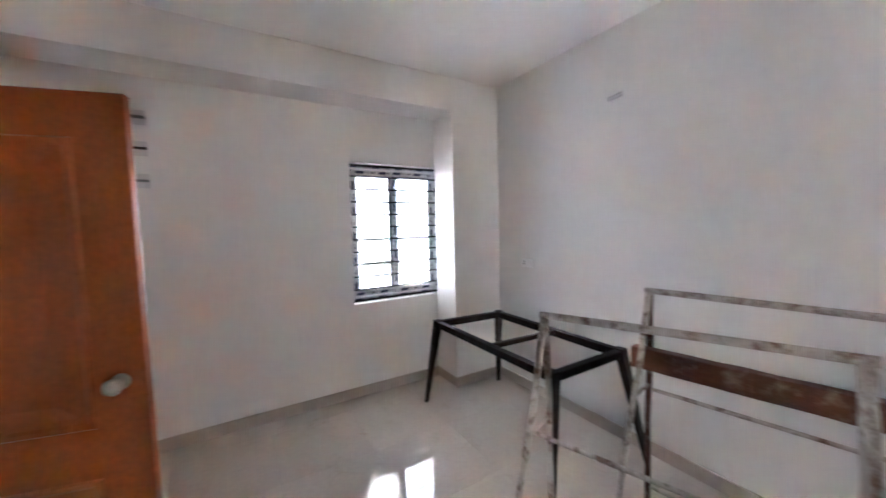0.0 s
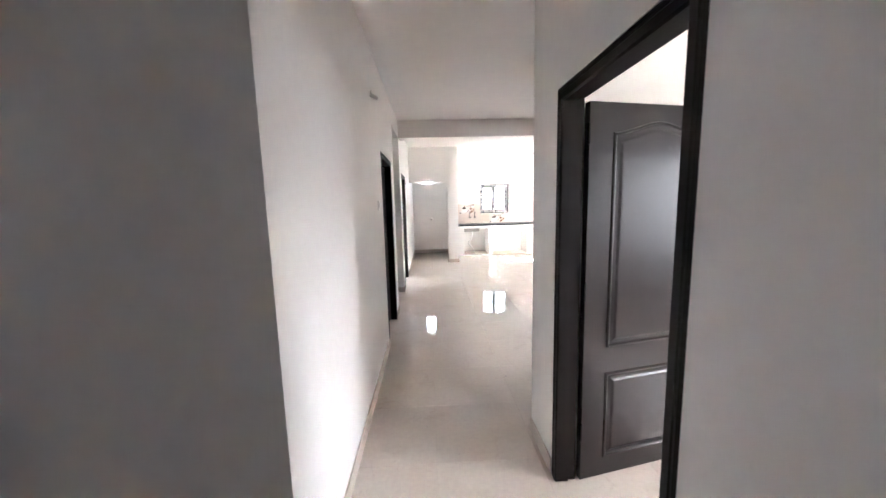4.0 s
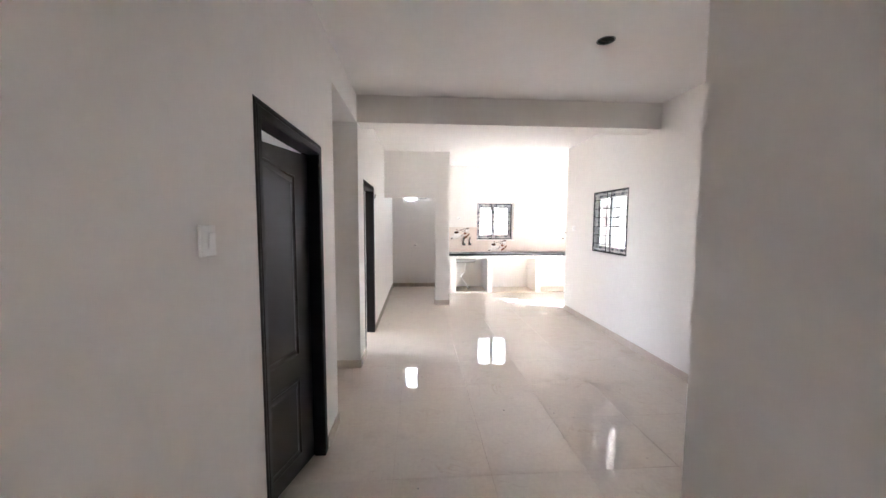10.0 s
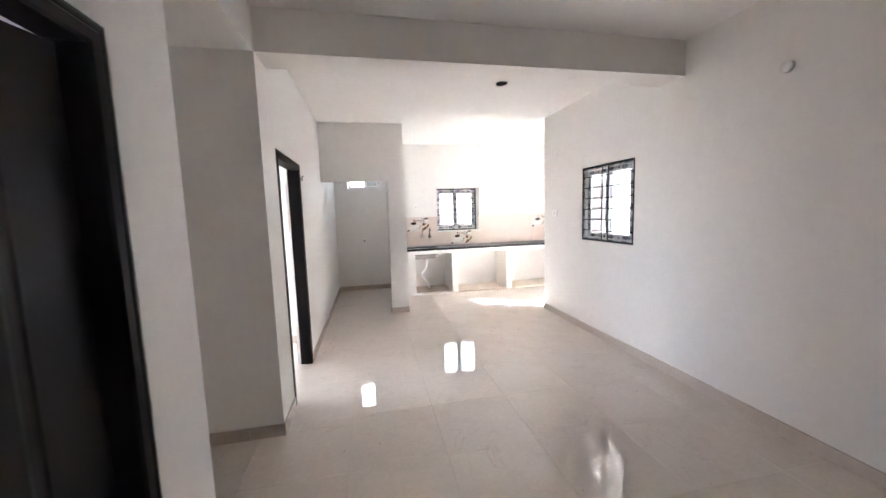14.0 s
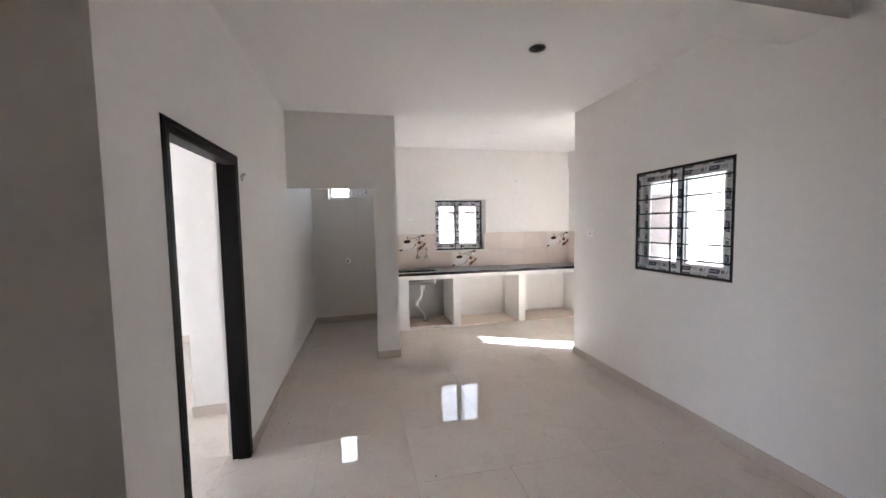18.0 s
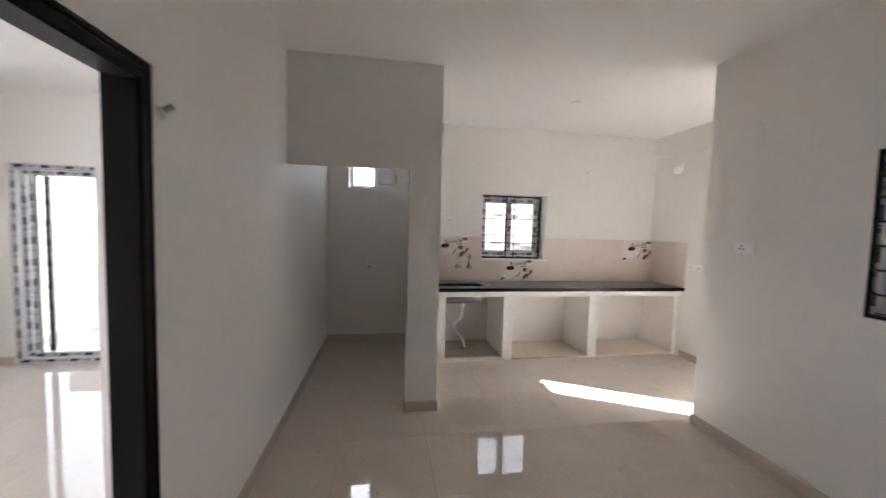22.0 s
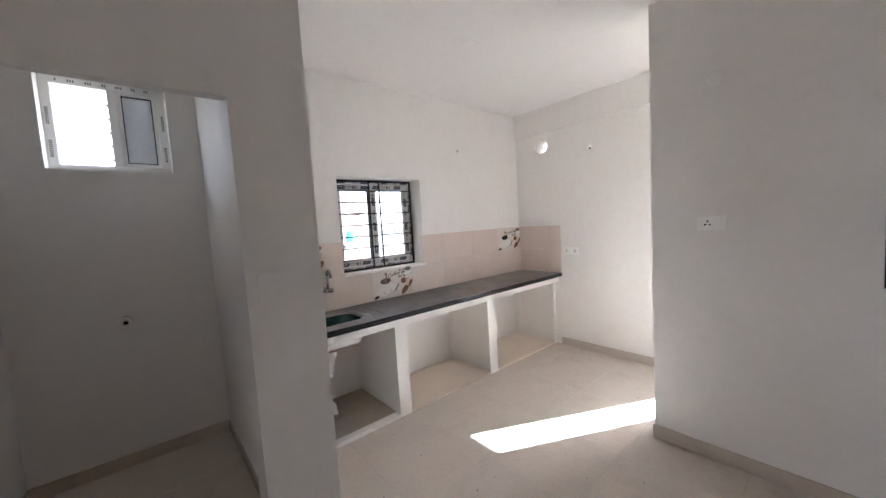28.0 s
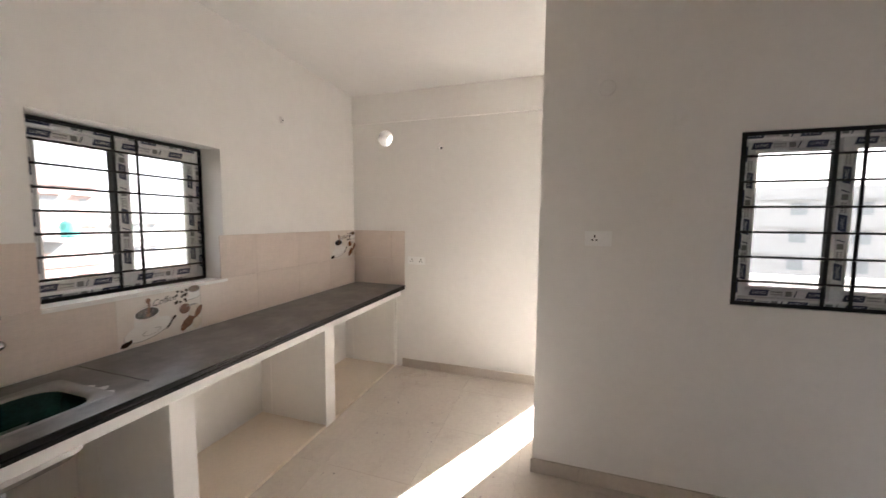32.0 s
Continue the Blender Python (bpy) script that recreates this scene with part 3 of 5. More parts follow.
def profile_ring(parent, name, x0, x1, z0, z1, wide, y0, y1, material, rnd, lettered=False, printed=True):
    """A rectangular frame of a bevelled profile, with printing on its four faces."""
    prof = [(0, y0), (wide - 0.012, y0), (wide - 0.004, y0 + 0.006), (wide, y0 + 0.016), (wide, y1), (0, y1)]
    ring = part(name, moved(swept_frame(prof, x1 - x0, z1 - z0, closed=True), pose(x0, 0, z0)), material, parent)
    if printed:
        w2 = wide / 2 - 0.003
        y = y0 - 0.001
        film_print(ring, x1 - x0 - 0.02, wide, pose(x0 + 0.01, y, z0 + w2), rnd, lettered)
        film_print(ring, x1 - x0 - 0.02, wide, pose(x0 + 0.01, y, z1 - w2), rnd, lettered)
        film_print(ring, z1 - z0 - 0.1, wide, pose(x0 + w2, y, z0 + 0.05, 0, -90, 0), rnd, lettered)
        film_print(ring, z1 - z0 - 0.1, wide, pose(x1 - w2, y, z0 + 0.05, 0, -90, 0), rnd, lettered)
    return ring


def sliding_window(name, at, rz, w, h, label, bars=6, uprights=(), deep=0.02, seed=1, lettered=False, grille=True, outer=0.045, rod=0.006):
    """A two-leaf sliding window behind an iron grille. Local x runs along it, y outwards, z up."""
    rnd = random.Random(seed)
    win = tagged(new(name), label, "window", "", "structure")
    win.matrix_world = pose(*at, 0, 0, rz)
    profile_ring(win, "window_frame", 0.001, w - 0.001, 0.001, h - 0.001, outer, deep, deep + 0.075, M_FILMBASE, rnd, lettered)
    mid = w / 2
    for x0, x1, y in ((outer, mid + 0.03, deep + 0.042), (mid - 0.03, w - outer, deep + 0.012)):
        sash = profile_ring(win, "sash", x0, x1, outer, h - outer, 0.05, y, y + 0.026, M_FILMBASE, rnd, lettered)
        part("bead", moved(swept_frame([(0, y + 0.004), (0.008, y + 0.004), (0.008, y + 0.022), (0, y + 0.022)], x1 - x0 - 0.1, h - 2 * outer - 0.1, closed=True),
                           pose(x0 + 0.05, 0, outer + 0.05)), M_UPVC, sash, "white inner glazing bead")
        g = part("pane", box(x0 + 0.052, x1 - 0.052, y + 0.011, y + 0.015, outer + 0.052, h - outer - 0.052), M_DIMGLASS if name == "window_1" else M_GLASS, sash, "clear glass pane")
        g.visible_shadow = False
    part("interlock", box(mid + 0.006, mid + 0.032, deep + 0.036, deep + 0.041, outer + 0.002, h - outer - 0.002), M_INTER, win, "dark meeting stile of the rear leaf")
    part("interlock_rear", box(mid - 0.062, mid - 0.022, deep + 0.0405, deep + 0.0415, outer + 0.052, h - outer - 0.052), M_INTER, win, "dark meeting stile of the rear leaf")
    if grille:
        gy = deep - 0.012
        gr = part("grille", swept_frame([(0, gy - 0.003), (0.020, gy - 0.003), (0.020, gy + 0.003), (0, gy + 0.003)], w - 0.006, h - 0.006, closed=True), M_GRILLE, win,
                  "black painted iron window grille")
        gr.location = (0.003, 0, 0.003)
        for k in range(1, bars + 1):
            z = h * k / (bars + 1)
            part("bar", tube([(0.006, gy - 0.004, z), (w - 0.012, gy - 0.004, z)], rod, 8), M_GRILLE, gr)
        for u in uprights:
            part("bar", box(w * u - 0.008, w * u + 0.008, gy - 0.003, gy + 0.003, 0.004, h - 0.01, 0.001, 1), M_GRILLE, gr)
    return win


sliding_window("window_1", (-3.98, RW[0], RW[2]), 90, RW[1] - RW[0], RW[3] - RW[2], "white sliding window in printed film behind a black grille", 10, (), 0.03, 3, rod=0.0085)
sliding_window("window_2", (XH, HW[1], HW[2]), -90, HW[1] - HW[0], HW[3] - HW[2], "film-wrapped sliding window flush in the hall wall, black grille", 6, (0.42, 0.54), 0.016, 4, True)
sliding_window("window_3", (KW[0], YK + 0.125, KW[2]), 0, KW[1] - KW[0], KW[3] - KW[2], "film-wrapped sliding window set deep in the kitchen wall", 7, (0.43, 0.56), 0.012, 5, True)
sliding_window("window_4", (-3.95 - 0.01, BW[0], BW[2]), 90, BW[1] - BW[0], BW[3] - BW[2], "film-wrapped bedroom sliding window behind a black grille", 8, (), 0.016, 6)
bm = box(KW[1] + 0.002, KW[1] + 0.0425, YK + 0.001, YK + 0.228, KW[2], KW[3] + 0.0035)
for v in bm.verts:
    if v.co.x < KW[1] + 0.01 and v.co.y < YK + 0.1:
        v.co.x = KW[1] + 0.039
structure("window_reveal_kitchen", bm, M_WALL, "splayed white plaster window reveal", "reveal")
structure("window_sill_kitchen", box(KW[0] - 0.004, KW[1] + 0.05, YK - 0.012, YK + 0.13, KW[2] - 0.02, KW[2] + 0.002, 0.004), M_WALL, "rough white plastered window sill", "sill")


def balcony_door():
    w, h = BD[1] - BD[0], BD[3] - 0.0
    rnd = random.Random(9)
    win = tagged(new("window_5"), "film-wrapped sliding glass door to a white balcony", "sliding door", "", "structure")
    win.matrix_world = pose(BD[0], 10.58 + 0.02, 0)
    profile_ring(win, "door_frame", 0.001, w - 0.001, 0.001, h - 0.001, 0.06, 0.0, 0.08, M_FILMBASE, rnd)
    for x0, x1, y in ((0.06, 0.33, 0.046), (0.16, 0.97, 0.012)):
        sash = profile_ring(win, "sash", x0, x1, 0.06, h - 0.06, 0.065, y, y + 0.028, M_FILMBASE, rnd)
        if x1 > 0.5:
            for xa in (0.226, 0.882):
                part("stile_edge", box(xa, xa + 0.022, y - 0.004, y - 0.0005, 0.07, h - 0.07), M_GREYPRINT, sash, "grey stile edge")
            g = part("pane", box(x0 + 0.067, x1 - 0.067, y + 0.012, y + 0.016, 0.13, h - 0.13), M_GLASS, sash, "clear glass pane")
            g.visible_shadow = False


balcony_door()


def vent_window():
    w, h = VW[1] - VW[0], VW[3] - VW[2]
    win = tagged(new("window_6"), "small high white plastic vent window, one frosted leaf", "window", "", "structure")
    win.matrix_world = pose(VW[0], 11.13 + 0.15, VW[2])
    ring = part("window_frame", swept_frame([(0, 0), (0.05, 0), (0.056, 0.008), (0.056, 0.06), (0, 0.06)], w, h, closed=True), M_UPVC, win, "white plastic window frame")
    part("mullion", box(w * 0.50, w * 0.50 + 0.055, 0.004, 0.056, 0.056, h - 0.056, 0.003), M_UPVC, win)
    leaf = part("sash", moved(swept_frame([(0, 0.01), (0.028, 0.01), (0.028, 0.04), (0, 0.04)], w * 0.5 - 0.111, h - 0.112, closed=True), pose(w * 0.5 + 0.055, 0, 0.056)), M_UPVC, win)
    part("pane", box(w * 0.5 + 0.08, w - 0.08, 0.022, 0.027, 0.08, h - 0.08), M_FROST, leaf, "frosted glass pane").visible_shadow = False
    part("gasket", moved(swept_frame([(0, 0.008), (0.006, 0.008), (0.006, 0.03), (0, 0.03)], w * 0.5 - 0.155, h - 0.156, closed=True), pose(w * 0.5 + 0.077, 0, 0.078)), M_BLACK, leaf, "black rubber gasket")
    for k in range(5):
        z = 0.09 + k * (h - 0.16) / 5
        part("clip", box(w * 0.5 - 0.014, w * 0.5 + 0.0, 0.02, 0.034, z, z + 0.02, 0.002), M_UPVC, win, "white louvre pane clip")
    words = bmesh.new()
    for (a, b, c, d) in ((0.015, 0.032, 0.10, 0.21), (0.015, 0.032, 0.32, 0.43), (w - 0.032, w - 0.015, 0.10, 0.21), (w - 0.032, w - 0.015, 0.34, 0.45)):
        z = c
        while z < d:
            add_box(words, a, b, -0.0012, -0.0002, z, z + 0.008)
            z += 0.013
    x = 0.08
    while x < w - 0.1:
        add_box(words, x, x + 0.008, -0.0012, -0.0002, h - 0.035, h - 0.018)
        x += 0.013 if int(x * 50) % 4 else 0.06
    part("film_words", words, M_GREYPRINT, ring, "grey printed words on the frame")


vent_window()


# ---- skirting ----
SKIRTING = {}


def baseboard(axis, u0, u1, v, side):
    """A strip of skirting tile along a wall face at v; side is the way it stands proud."""
    h, t, run = 0.092, 0.011, 0.61
    a, b = sorted((v, v + side * 0.006))
    bed = structure("baseboard", box(u0, u1, a, b, 0, h - 0.002) if axis == "x" else box(a, b, u0, u1, 0, h - 0.002), M_GROUT, "beige glazed skirting tile strip", "baseboard")
    a, b = sorted((0.0, side * t))
    u = u0
    while u < u1 - 0.004:
        n = min(run, u1 - u)
        if u1 - u - n < 0.03:
            n = u1 - u
        key = (axis, side, round(n, 3))
        if key not in SKIRTING:
            p, q = 0.0006, n - 0.0006
            SKIRTING[key] = mesh_of("skirting_tile", box(p, q, a, b, 0, h, 0.001, 1) if axis == "x" else box(a, b, p, q, 0, h, 0.001, 1), M_BASE)
        o = new("skirting_tile", SKIRTING[key])
        o.parent = bed
        o.location = (u, v, 0) if axis == "x" else (v, u, 0)
        u += n


T = 0.011
for ax, a, b, v, sd in (
    ("x", -3.57, XL, YN, -1), ("y", -2.55, 0.54, -3.92, 1), ("y", 0.54, YN - T, -3.57, 1), ("x", -3.909, -3.57 + T, 0.54, -1),
    ("x", -3.909, -2.62, -2.55, 1), ("x", -1.70, XR, -2.55, 1),
    ("y", YN - T, D1[0], XL, 1), ("y", D1[1], 5.1, XL, 1), ("x", -1.22, XL + T, 5.1, 1), ("y", 5.1 + T, 6.18 - T, -1.22, 1), ("x", -1.22, XL + 0.005 + T, 6.18, -1),
    ("y", 6.18, D2[0], XL + 0.005, 1), ("y", D2[1], 11.13, XL + 0.005, 1), ("x", XL + 0.016, 0.74, 11.13, -1), ("y", 9.13 - T, 9.28, 0.595, -1), ("y", 9.28, 11.13 - T, 0.74, -1),
    ("x", 0.595, 0.865, 9.13, -1),
    ("y", 9.13 - T, 10.2, 0.865, 1), ("y", -2.55 + T, DR[0], XR, -1), ("y", DR[1], 2.25, XR, -1), ("x", XR - T, 1.40, 2.25, 1), ("y", 2.25 + T, 3.68, 1.40, -1), ("x", 1.40 - T, XH, 3.68, 1),
    ("y", 4.72, 8.66, XH, -1), ("x", XH - T, XH + 0.15 + T, 8.66, 1), ("y", 7.85, 8.66, XH + 0.15, 1), ("y", 7.85 + T, 10.14, XK, -1),
    ("y", 6.33, 10.58, -3.95, 1), ("x", -3.95 + T, BD[0], 10.58, -1), ("x", BD[1], XL - 0.15, 10.58, -1), ("x", -1.03 - T, XL - 0.15, 8.17, -1), ("y", 8.17, 8.29, -1.03, -1),
    ("x", XR + 0.15, 4.2, 2.11, -1), ("y", -1.45, 2.1, 4.2, -1),
):
    baseboard(ax, a, b, v, sd)


# ---- kitchen ----
def counter():
    c = thing("kitchen_counter", "white plastered masonry kitchen counter with open bays", "counter")
    y0, y1 = 10.215, YK
    for x0, x1 in ((0.893, 1.125), (1.845, 1.965), (2.98, 3.10), (4.205, XK - 0.001)):
        part("leg", box(x0, x1, y0, y1 - 0.001, 0, 0.80, 0.004), M_WALL, c)
    part("apron", box(0.893, XK - 0.001, 10.161, y0 + 0.035, 0.80, 0.872, 0.004), M_WALL, c)
    for x0, x1 in ((1.70, 3.0), (3.0, XK - 0.001)):
        part("soffit", box(x0, x1, y0 + 0.036, y1 - 0.001, 0.82, 0.872), M_WALL, c)
    part("bay_kerb", box(1.127, 1.843, y0 - 0.004, y0 + 0.06, 0, 0.034, 0.006), M_WALL, c, "chipped white plaster kerb")
    for x0, x1 in ((1.126, 1.844), (1.966, 2.979), (3.101, 4.204)):
        zt = 0.030 if x0 < 1.5 else 0.022
        yb = 10.92 if x0 < 1.5 else 10.84
        part("bay_back", box(x0, x1, yb, 10.965, 0, 0.819), M_WALL, c, "white plastered back of the bay")
        part("bay_floor", box(x0, x1, y0 + (0.062 if x0 < 1.5 else 0.004), yb - 0.001, 0, zt, 0.002), M_BAYBROWN if x0 < 1.5 else M_BAY, c, "matt brown bay floor" if x0 < 1.5 else "tan tiled bay floor")


M_BAY = mat("tan_bay_tile", (0.68, 0.59, 0.49), 0.3, vary=0.06, scale=4)
M_BAYBROWN = mat("matt_brown_tile", (0.40, 0.335, 0.275), 0.6, vary=0.15, scale=7)
counter()


def rounded_rect(x0, x1, y0, y1, r, n=6):
    pts = []
    for cx, cy, a0 in ((x1 - r, y1 - r, 0), (x0 + r, y1 - r, 90), (x0 + r, y0 + r, 180), (x1 - r, y0 + r, 270)):
        for k in range(n + 1):
            a = radians(a0 + 90 * k / n)
            pts.append((cx + r * math.cos(a), cy + r * math.sin(a)))
    return pts


SX0, SX1, SY0, SY1 = 0.93, 1.66, 10.215, 10.60


def worktop():
    """Granite slab with a cut-out for the sink and a bull-nosed front strip."""
    w = thing("worktop", "dusty grey granite worktop with a polished black front edge", "worktop")
    bm = bmesh.new()
    x0, x1, y0, y1 = 0.885, XK - 0.002, 10.118, YK - 0.012
    hole = rounded_rect(SX0 + 0.03, SX1 - 0.03, SY0 + 0.03, SY1 - 0.03, 0.09)
    cx, cy = (SX0 + SX1) / 2, (SY0 + SY1) / 2
    for z in (0.874, 0.914):
        ring = [bm.verts.new((*p, z)) for p in hole]
        outer = []
        for px, py in hole:
            dx, dy = px - cx, py - cy
            s = min((0.40 if dx > 0 else cx - x0) / abs(dx) if abs(dx) > 1e-6 else 9e9, ((y1 - cy) if dy > 0 else (cy - y0)) / abs(dy) if abs(dy) > 1e-6 else 9e9)
            outer.append(bm.verts.new((cx + dx * s, cy + dy * s, z)))
        n = len(hole)
        for k in range(n):
            bm.faces.new((ring[k], ring[(k + 1) % n], outer[(k + 1) % n], outer[k]))
    part("slab_end", bm, M_GRANITE, w, "grey granite round the sink")
    part("slab", box(cx + 0.40, x1, y0, y1, 0.874, 0.914), M_GRANITE, w)
    bm = bmesh.new()
    add_box(bm, x0, cx + 0.40, y0, SY0, 0.8739, 0.9138)
    add_box(bm, x0, cx + 0.40, SY1, y1, 0.8739, 0.9138)
    part("slab_strip", bm, M_GRANITE, w)
    part("front_edge", box(x0, x1, y0 - 0.008, y0 + 0.001, 0.890, 0.9136, 0.003, 2), M_GRANEDGE, w, "polished black granite edge")
    part("front_edge", box(x0, x1, y0 - 0.011, y0 + 0.001, 0.872, 0.8885, 0.003, 2), M_GRANEDGE, w, "polished black granite edge")


worktop()
sealant = thing("sealant_smear", "ragged white cement smear beside the sink", "smear")
bm = bmesh.new()
rim = [bm.verts.new((1.648 + 0.045 * abs(math.sin(2.3 * k)) * (1 - abs(k - 6) / 8), 10.225 + 0.018 * k, 0.916)) for k in range(13)]
back = [bm.verts.new((1.640, 10.225 + 0.018 * k, 0.9165)) for k in range(13)]
for k in range(12):
    bm.faces.new((rim[k], rim[k + 1], back[k + 1], back[k]))
bmesh.ops.solidify(bm, geom=bm.faces[:], thickness=0.0015)
part("smear", bm, M_CONC, sealant)
part("seam", box(1.772, 1.775, 10.22, 10.70, 0.9135, 0.9148), M_BLACK, bpy.data.objects["worktop"], "dark saw-cut seam")


def sink():
    s = thing("kitchen_sink", "stainless steel drop-in sink with green film inside", "sink")
    bm = bmesh.new()
    rings = []
    for inset, z, r in ((0.0, 0.9165, 0.03), (0.004, 0.919, 0.03), (0.022, 0.9175, 0.09), (0.030, 0.908, 0.09), (0.050, 0.77, 0.08), (0.075, 0.715, 0.06), (0.16, 0.705, 0.02)):
        ox = inset
        rings.append([bm.verts.new((*p, z)) for p in rounded_rect(SX0 + ox, SX1 - ox - (0.015 if inset else 0), SY0 + ox, SY1 - ox, max(r, 0.012))])
    for a, b in zip(rings, rings[1:]):
        for k in range(len(a)):
            f = bm.faces.new((a[k], a[(k + 1) % len(a)], b[(k + 1) % len(a)], b[k]))
            f.smooth = True
    bm.faces.new(rings[-1])
    bowl = part("bowl", bm, M_DULLSTEEL, s, "stainless steel sink bowl and rim")
    bm = bmesh.new()
    rings = []
    for inset, z, r in ((0.034, 0.902, 0.09), (0.046, 0.83, 0.08), (0.053, 0.77, 0.075), (0.078, 0.7165, 0.055)):
        rings.append([bm.verts.new((*p, z)) for p in rounded_rect(SX0 + inset, SX1 - inset - 0.015, SY0 + inset, SY1 - inset, r)])
    for a, b in zip(rings, rings[1:]):
        for k in range(len(a)):
            f = bm.faces.new((a[k], a[(k + 1) % len(a)], b[(k + 1) % len(a)], b[k]))
            f.smooth = True
    bm.faces.new(rings[-1])
    part("protective_film", bm, M_GREENFILM, bowl, "dark green protective film")
    part("drain", moved(lathe([(0.035, 0), (0.035, 0.004), (0.020, 0.006), (0.018, 0.003)], 20), pose(1.38, 10.42, 0.717)), M_CHROME, s, "chrome drain ring")
    u = bmesh.new()
    rings = [[u.verts.new((*p, z)) for p in rounded_rect(SX0 + i, SX1 - i - 0.015, SY0 + i, SY1 - i, 0.06)] for i, z in ((0.052, 0.80), (0.055, 0.725), (0.075, 0.698), (0.13, 0.690))]
    for a, b in zip(rings, rings[1:]):
        for k in range(len(a)):
            u.faces.new((a[k], a[(k + 1) % len(a)], b[(k + 1) % len(a)], b[k]))
    u.faces.new(rings[-1])
    part("bowl_underside", u, M_STEEL, s, "dull steel underside of the bowl")
    pipe = thing("waste_pipe", "white flexible plastic waste pipe under the sink", "pipe")
    part("nut", moved(lathe([(0.030, 0.0), (0.034, 0.006), (0.034, 0.030), (0.028, 0.036), (0.026, 0.07), (0.022, 0.075)], 20), pose(1.38, 10.42, 0.690 - 0.075)), M_PVC, pipe)
    pts, rr = [], []
    ctrl = [(1.38, 10.42, 0.615), (1.372, 10.42, 0.56), (1.36, 10.43, 0.475), (1.325, 10.44, 0.435), (1.288, 10.46, 0.40), (1.28, 10.49, 0.345), (1.315, 10.52, 0.28), (1.38, 10.56, 0.205), (1.425, 10.59, 0.14), (1.45, 10.61, 0.031)]
    for i in range(len(ctrl) - 1):
        for k in range(6):
            s0 = k / 6
            pts.append(Vector(ctrl[i]).lerp(Vector(ctrl[i + 1]), s0))
            rr.append(0.0195 if (i * 6 + k) % 2 else 0.0175)
    pts.append(Vector(ctrl[-1]))
    rr.append(0.0185)
    part("hose", tube(pts, rr, 14), M_PVC, pipe)
    part("floor_collar", moved(lathe([(0.055, 0.0), (0.05, 0.012), (0.03, 0.016), (0.022, 0.02)], 16), pose(1.45, 10.61, 0.031)), M_BAYBROWN, pipe, "rough mortar collar")


M_GREENFILM = mat("dark_green_film", (0.009, 0.037, 0.036), 0.22, vary=0.55, scale=7)
sink()


def tap(x):
    t = thing("wall_tap", "chrome swan-neck wall tap over the sink", "tap", (x, YK - 0.012, 1.10), "sink taps")
    part("flange", moved(lathe([(0.027, 0), (0.026, 0.006), (0.016, 0.012), (0.014, 0.02)], 20), pose(0, 0, 0, 90, 0, 0)), M_CHROME, t)
    part("body", tube([(0, -0.015, 0), (0, -0.04, 0), (0, -0.075, 0)], [0.014, 0.017, 0.016], 14), M_CHROME, t)
    part("knob", moved(lathe([(0.010, 0), (0.019, 0.006), (0.021, 0.018), (0.018, 0.03), (0.008, 0.034)], 16), pose(0.012, -0.06, -0.004, 60, 0, 25)), M_CHROME, t)
    pts = [(0, -0.045, 0.012), (0, -0.045, 0.07), (0, -0.046, 0.132)]
    for k in range(1, 11):
        a = radians(180 - 17 * k)
        pts.append((0, -0.086 - 0.040 * math.cos(a), 0.132 + 0.042 * math.sin(a)))
    part("spout", tube(pts, 0.0115, 12), M_CHROME, t)
    part("nozzle", tube([pts[-1], (0, pts[-1][1] - 0.002, pts[-1][2] - 0.02)], [0.0125, 0.013], 12), M_CHROME, t)


tap(1.345)
tap(1.495)

M_COFFEE = mat("coffee_brown_print", (0.030, 0.012, 0.007), 0.25, vary=0.3, scale=40)
M_BUN = mat("orange_brown_print", (0.20, 0.085, 0.045), 0.25, vary=0.4, scale=40)
M_MILK = mat("milky_coffee_print", (0.17, 0.12, 0.09), 0.25, vary=0.35, scale=60)
M_CREAMPRINT = mat("cream_print", (0.66, 0.56, 0.46), 0.25, vary=0.1, scale=30)
M_CUP = mat("white_cup_print", (0.80, 0.775, 0.745), 0.25, vary=0.05, scale=20)
M_SHADE = mat("grey_print", (0.30, 0.27, 0.25), 0.3, vary=0.2, scale=30)
M_DECO = mat("pale_decor_tile", (0.74, 0.675, 0.62), 0.22, vary=0.04, scale=5)
COFFEE_TEXT = text_mesh("Coffee", 0.05, 0.35)
COFFEE_TEXT.materials.clear()
COFFEE_TEXT.materials.append(M_COFFEE)


def blot(cx, cz, rx, rz, rot=0.0, n=20, y=0.0, inner=None):
    bm = bmesh.new()
    c, s = math.cos(radians(rot)), math.sin(radians(rot))
    ring = lambda kx, kz: [bm.verts.new((cx + kx * math.cos(a) * c - kz * math.sin(a) * s, y, cz + kx * math.cos(a) * s + kz * math.sin(a) * c)) for a in (2 * math.pi * k / n for k in range(n))]
    o = ring(rx, rz)
    if inner:
        i = ring(rx * inner, rz * inner)
        for k in range(n):
            bm.faces.new((o[k], o[(k + 1) % n], i[(k + 1) % n], i[k]))
    else:
        bm.faces.new(o)
    return bm


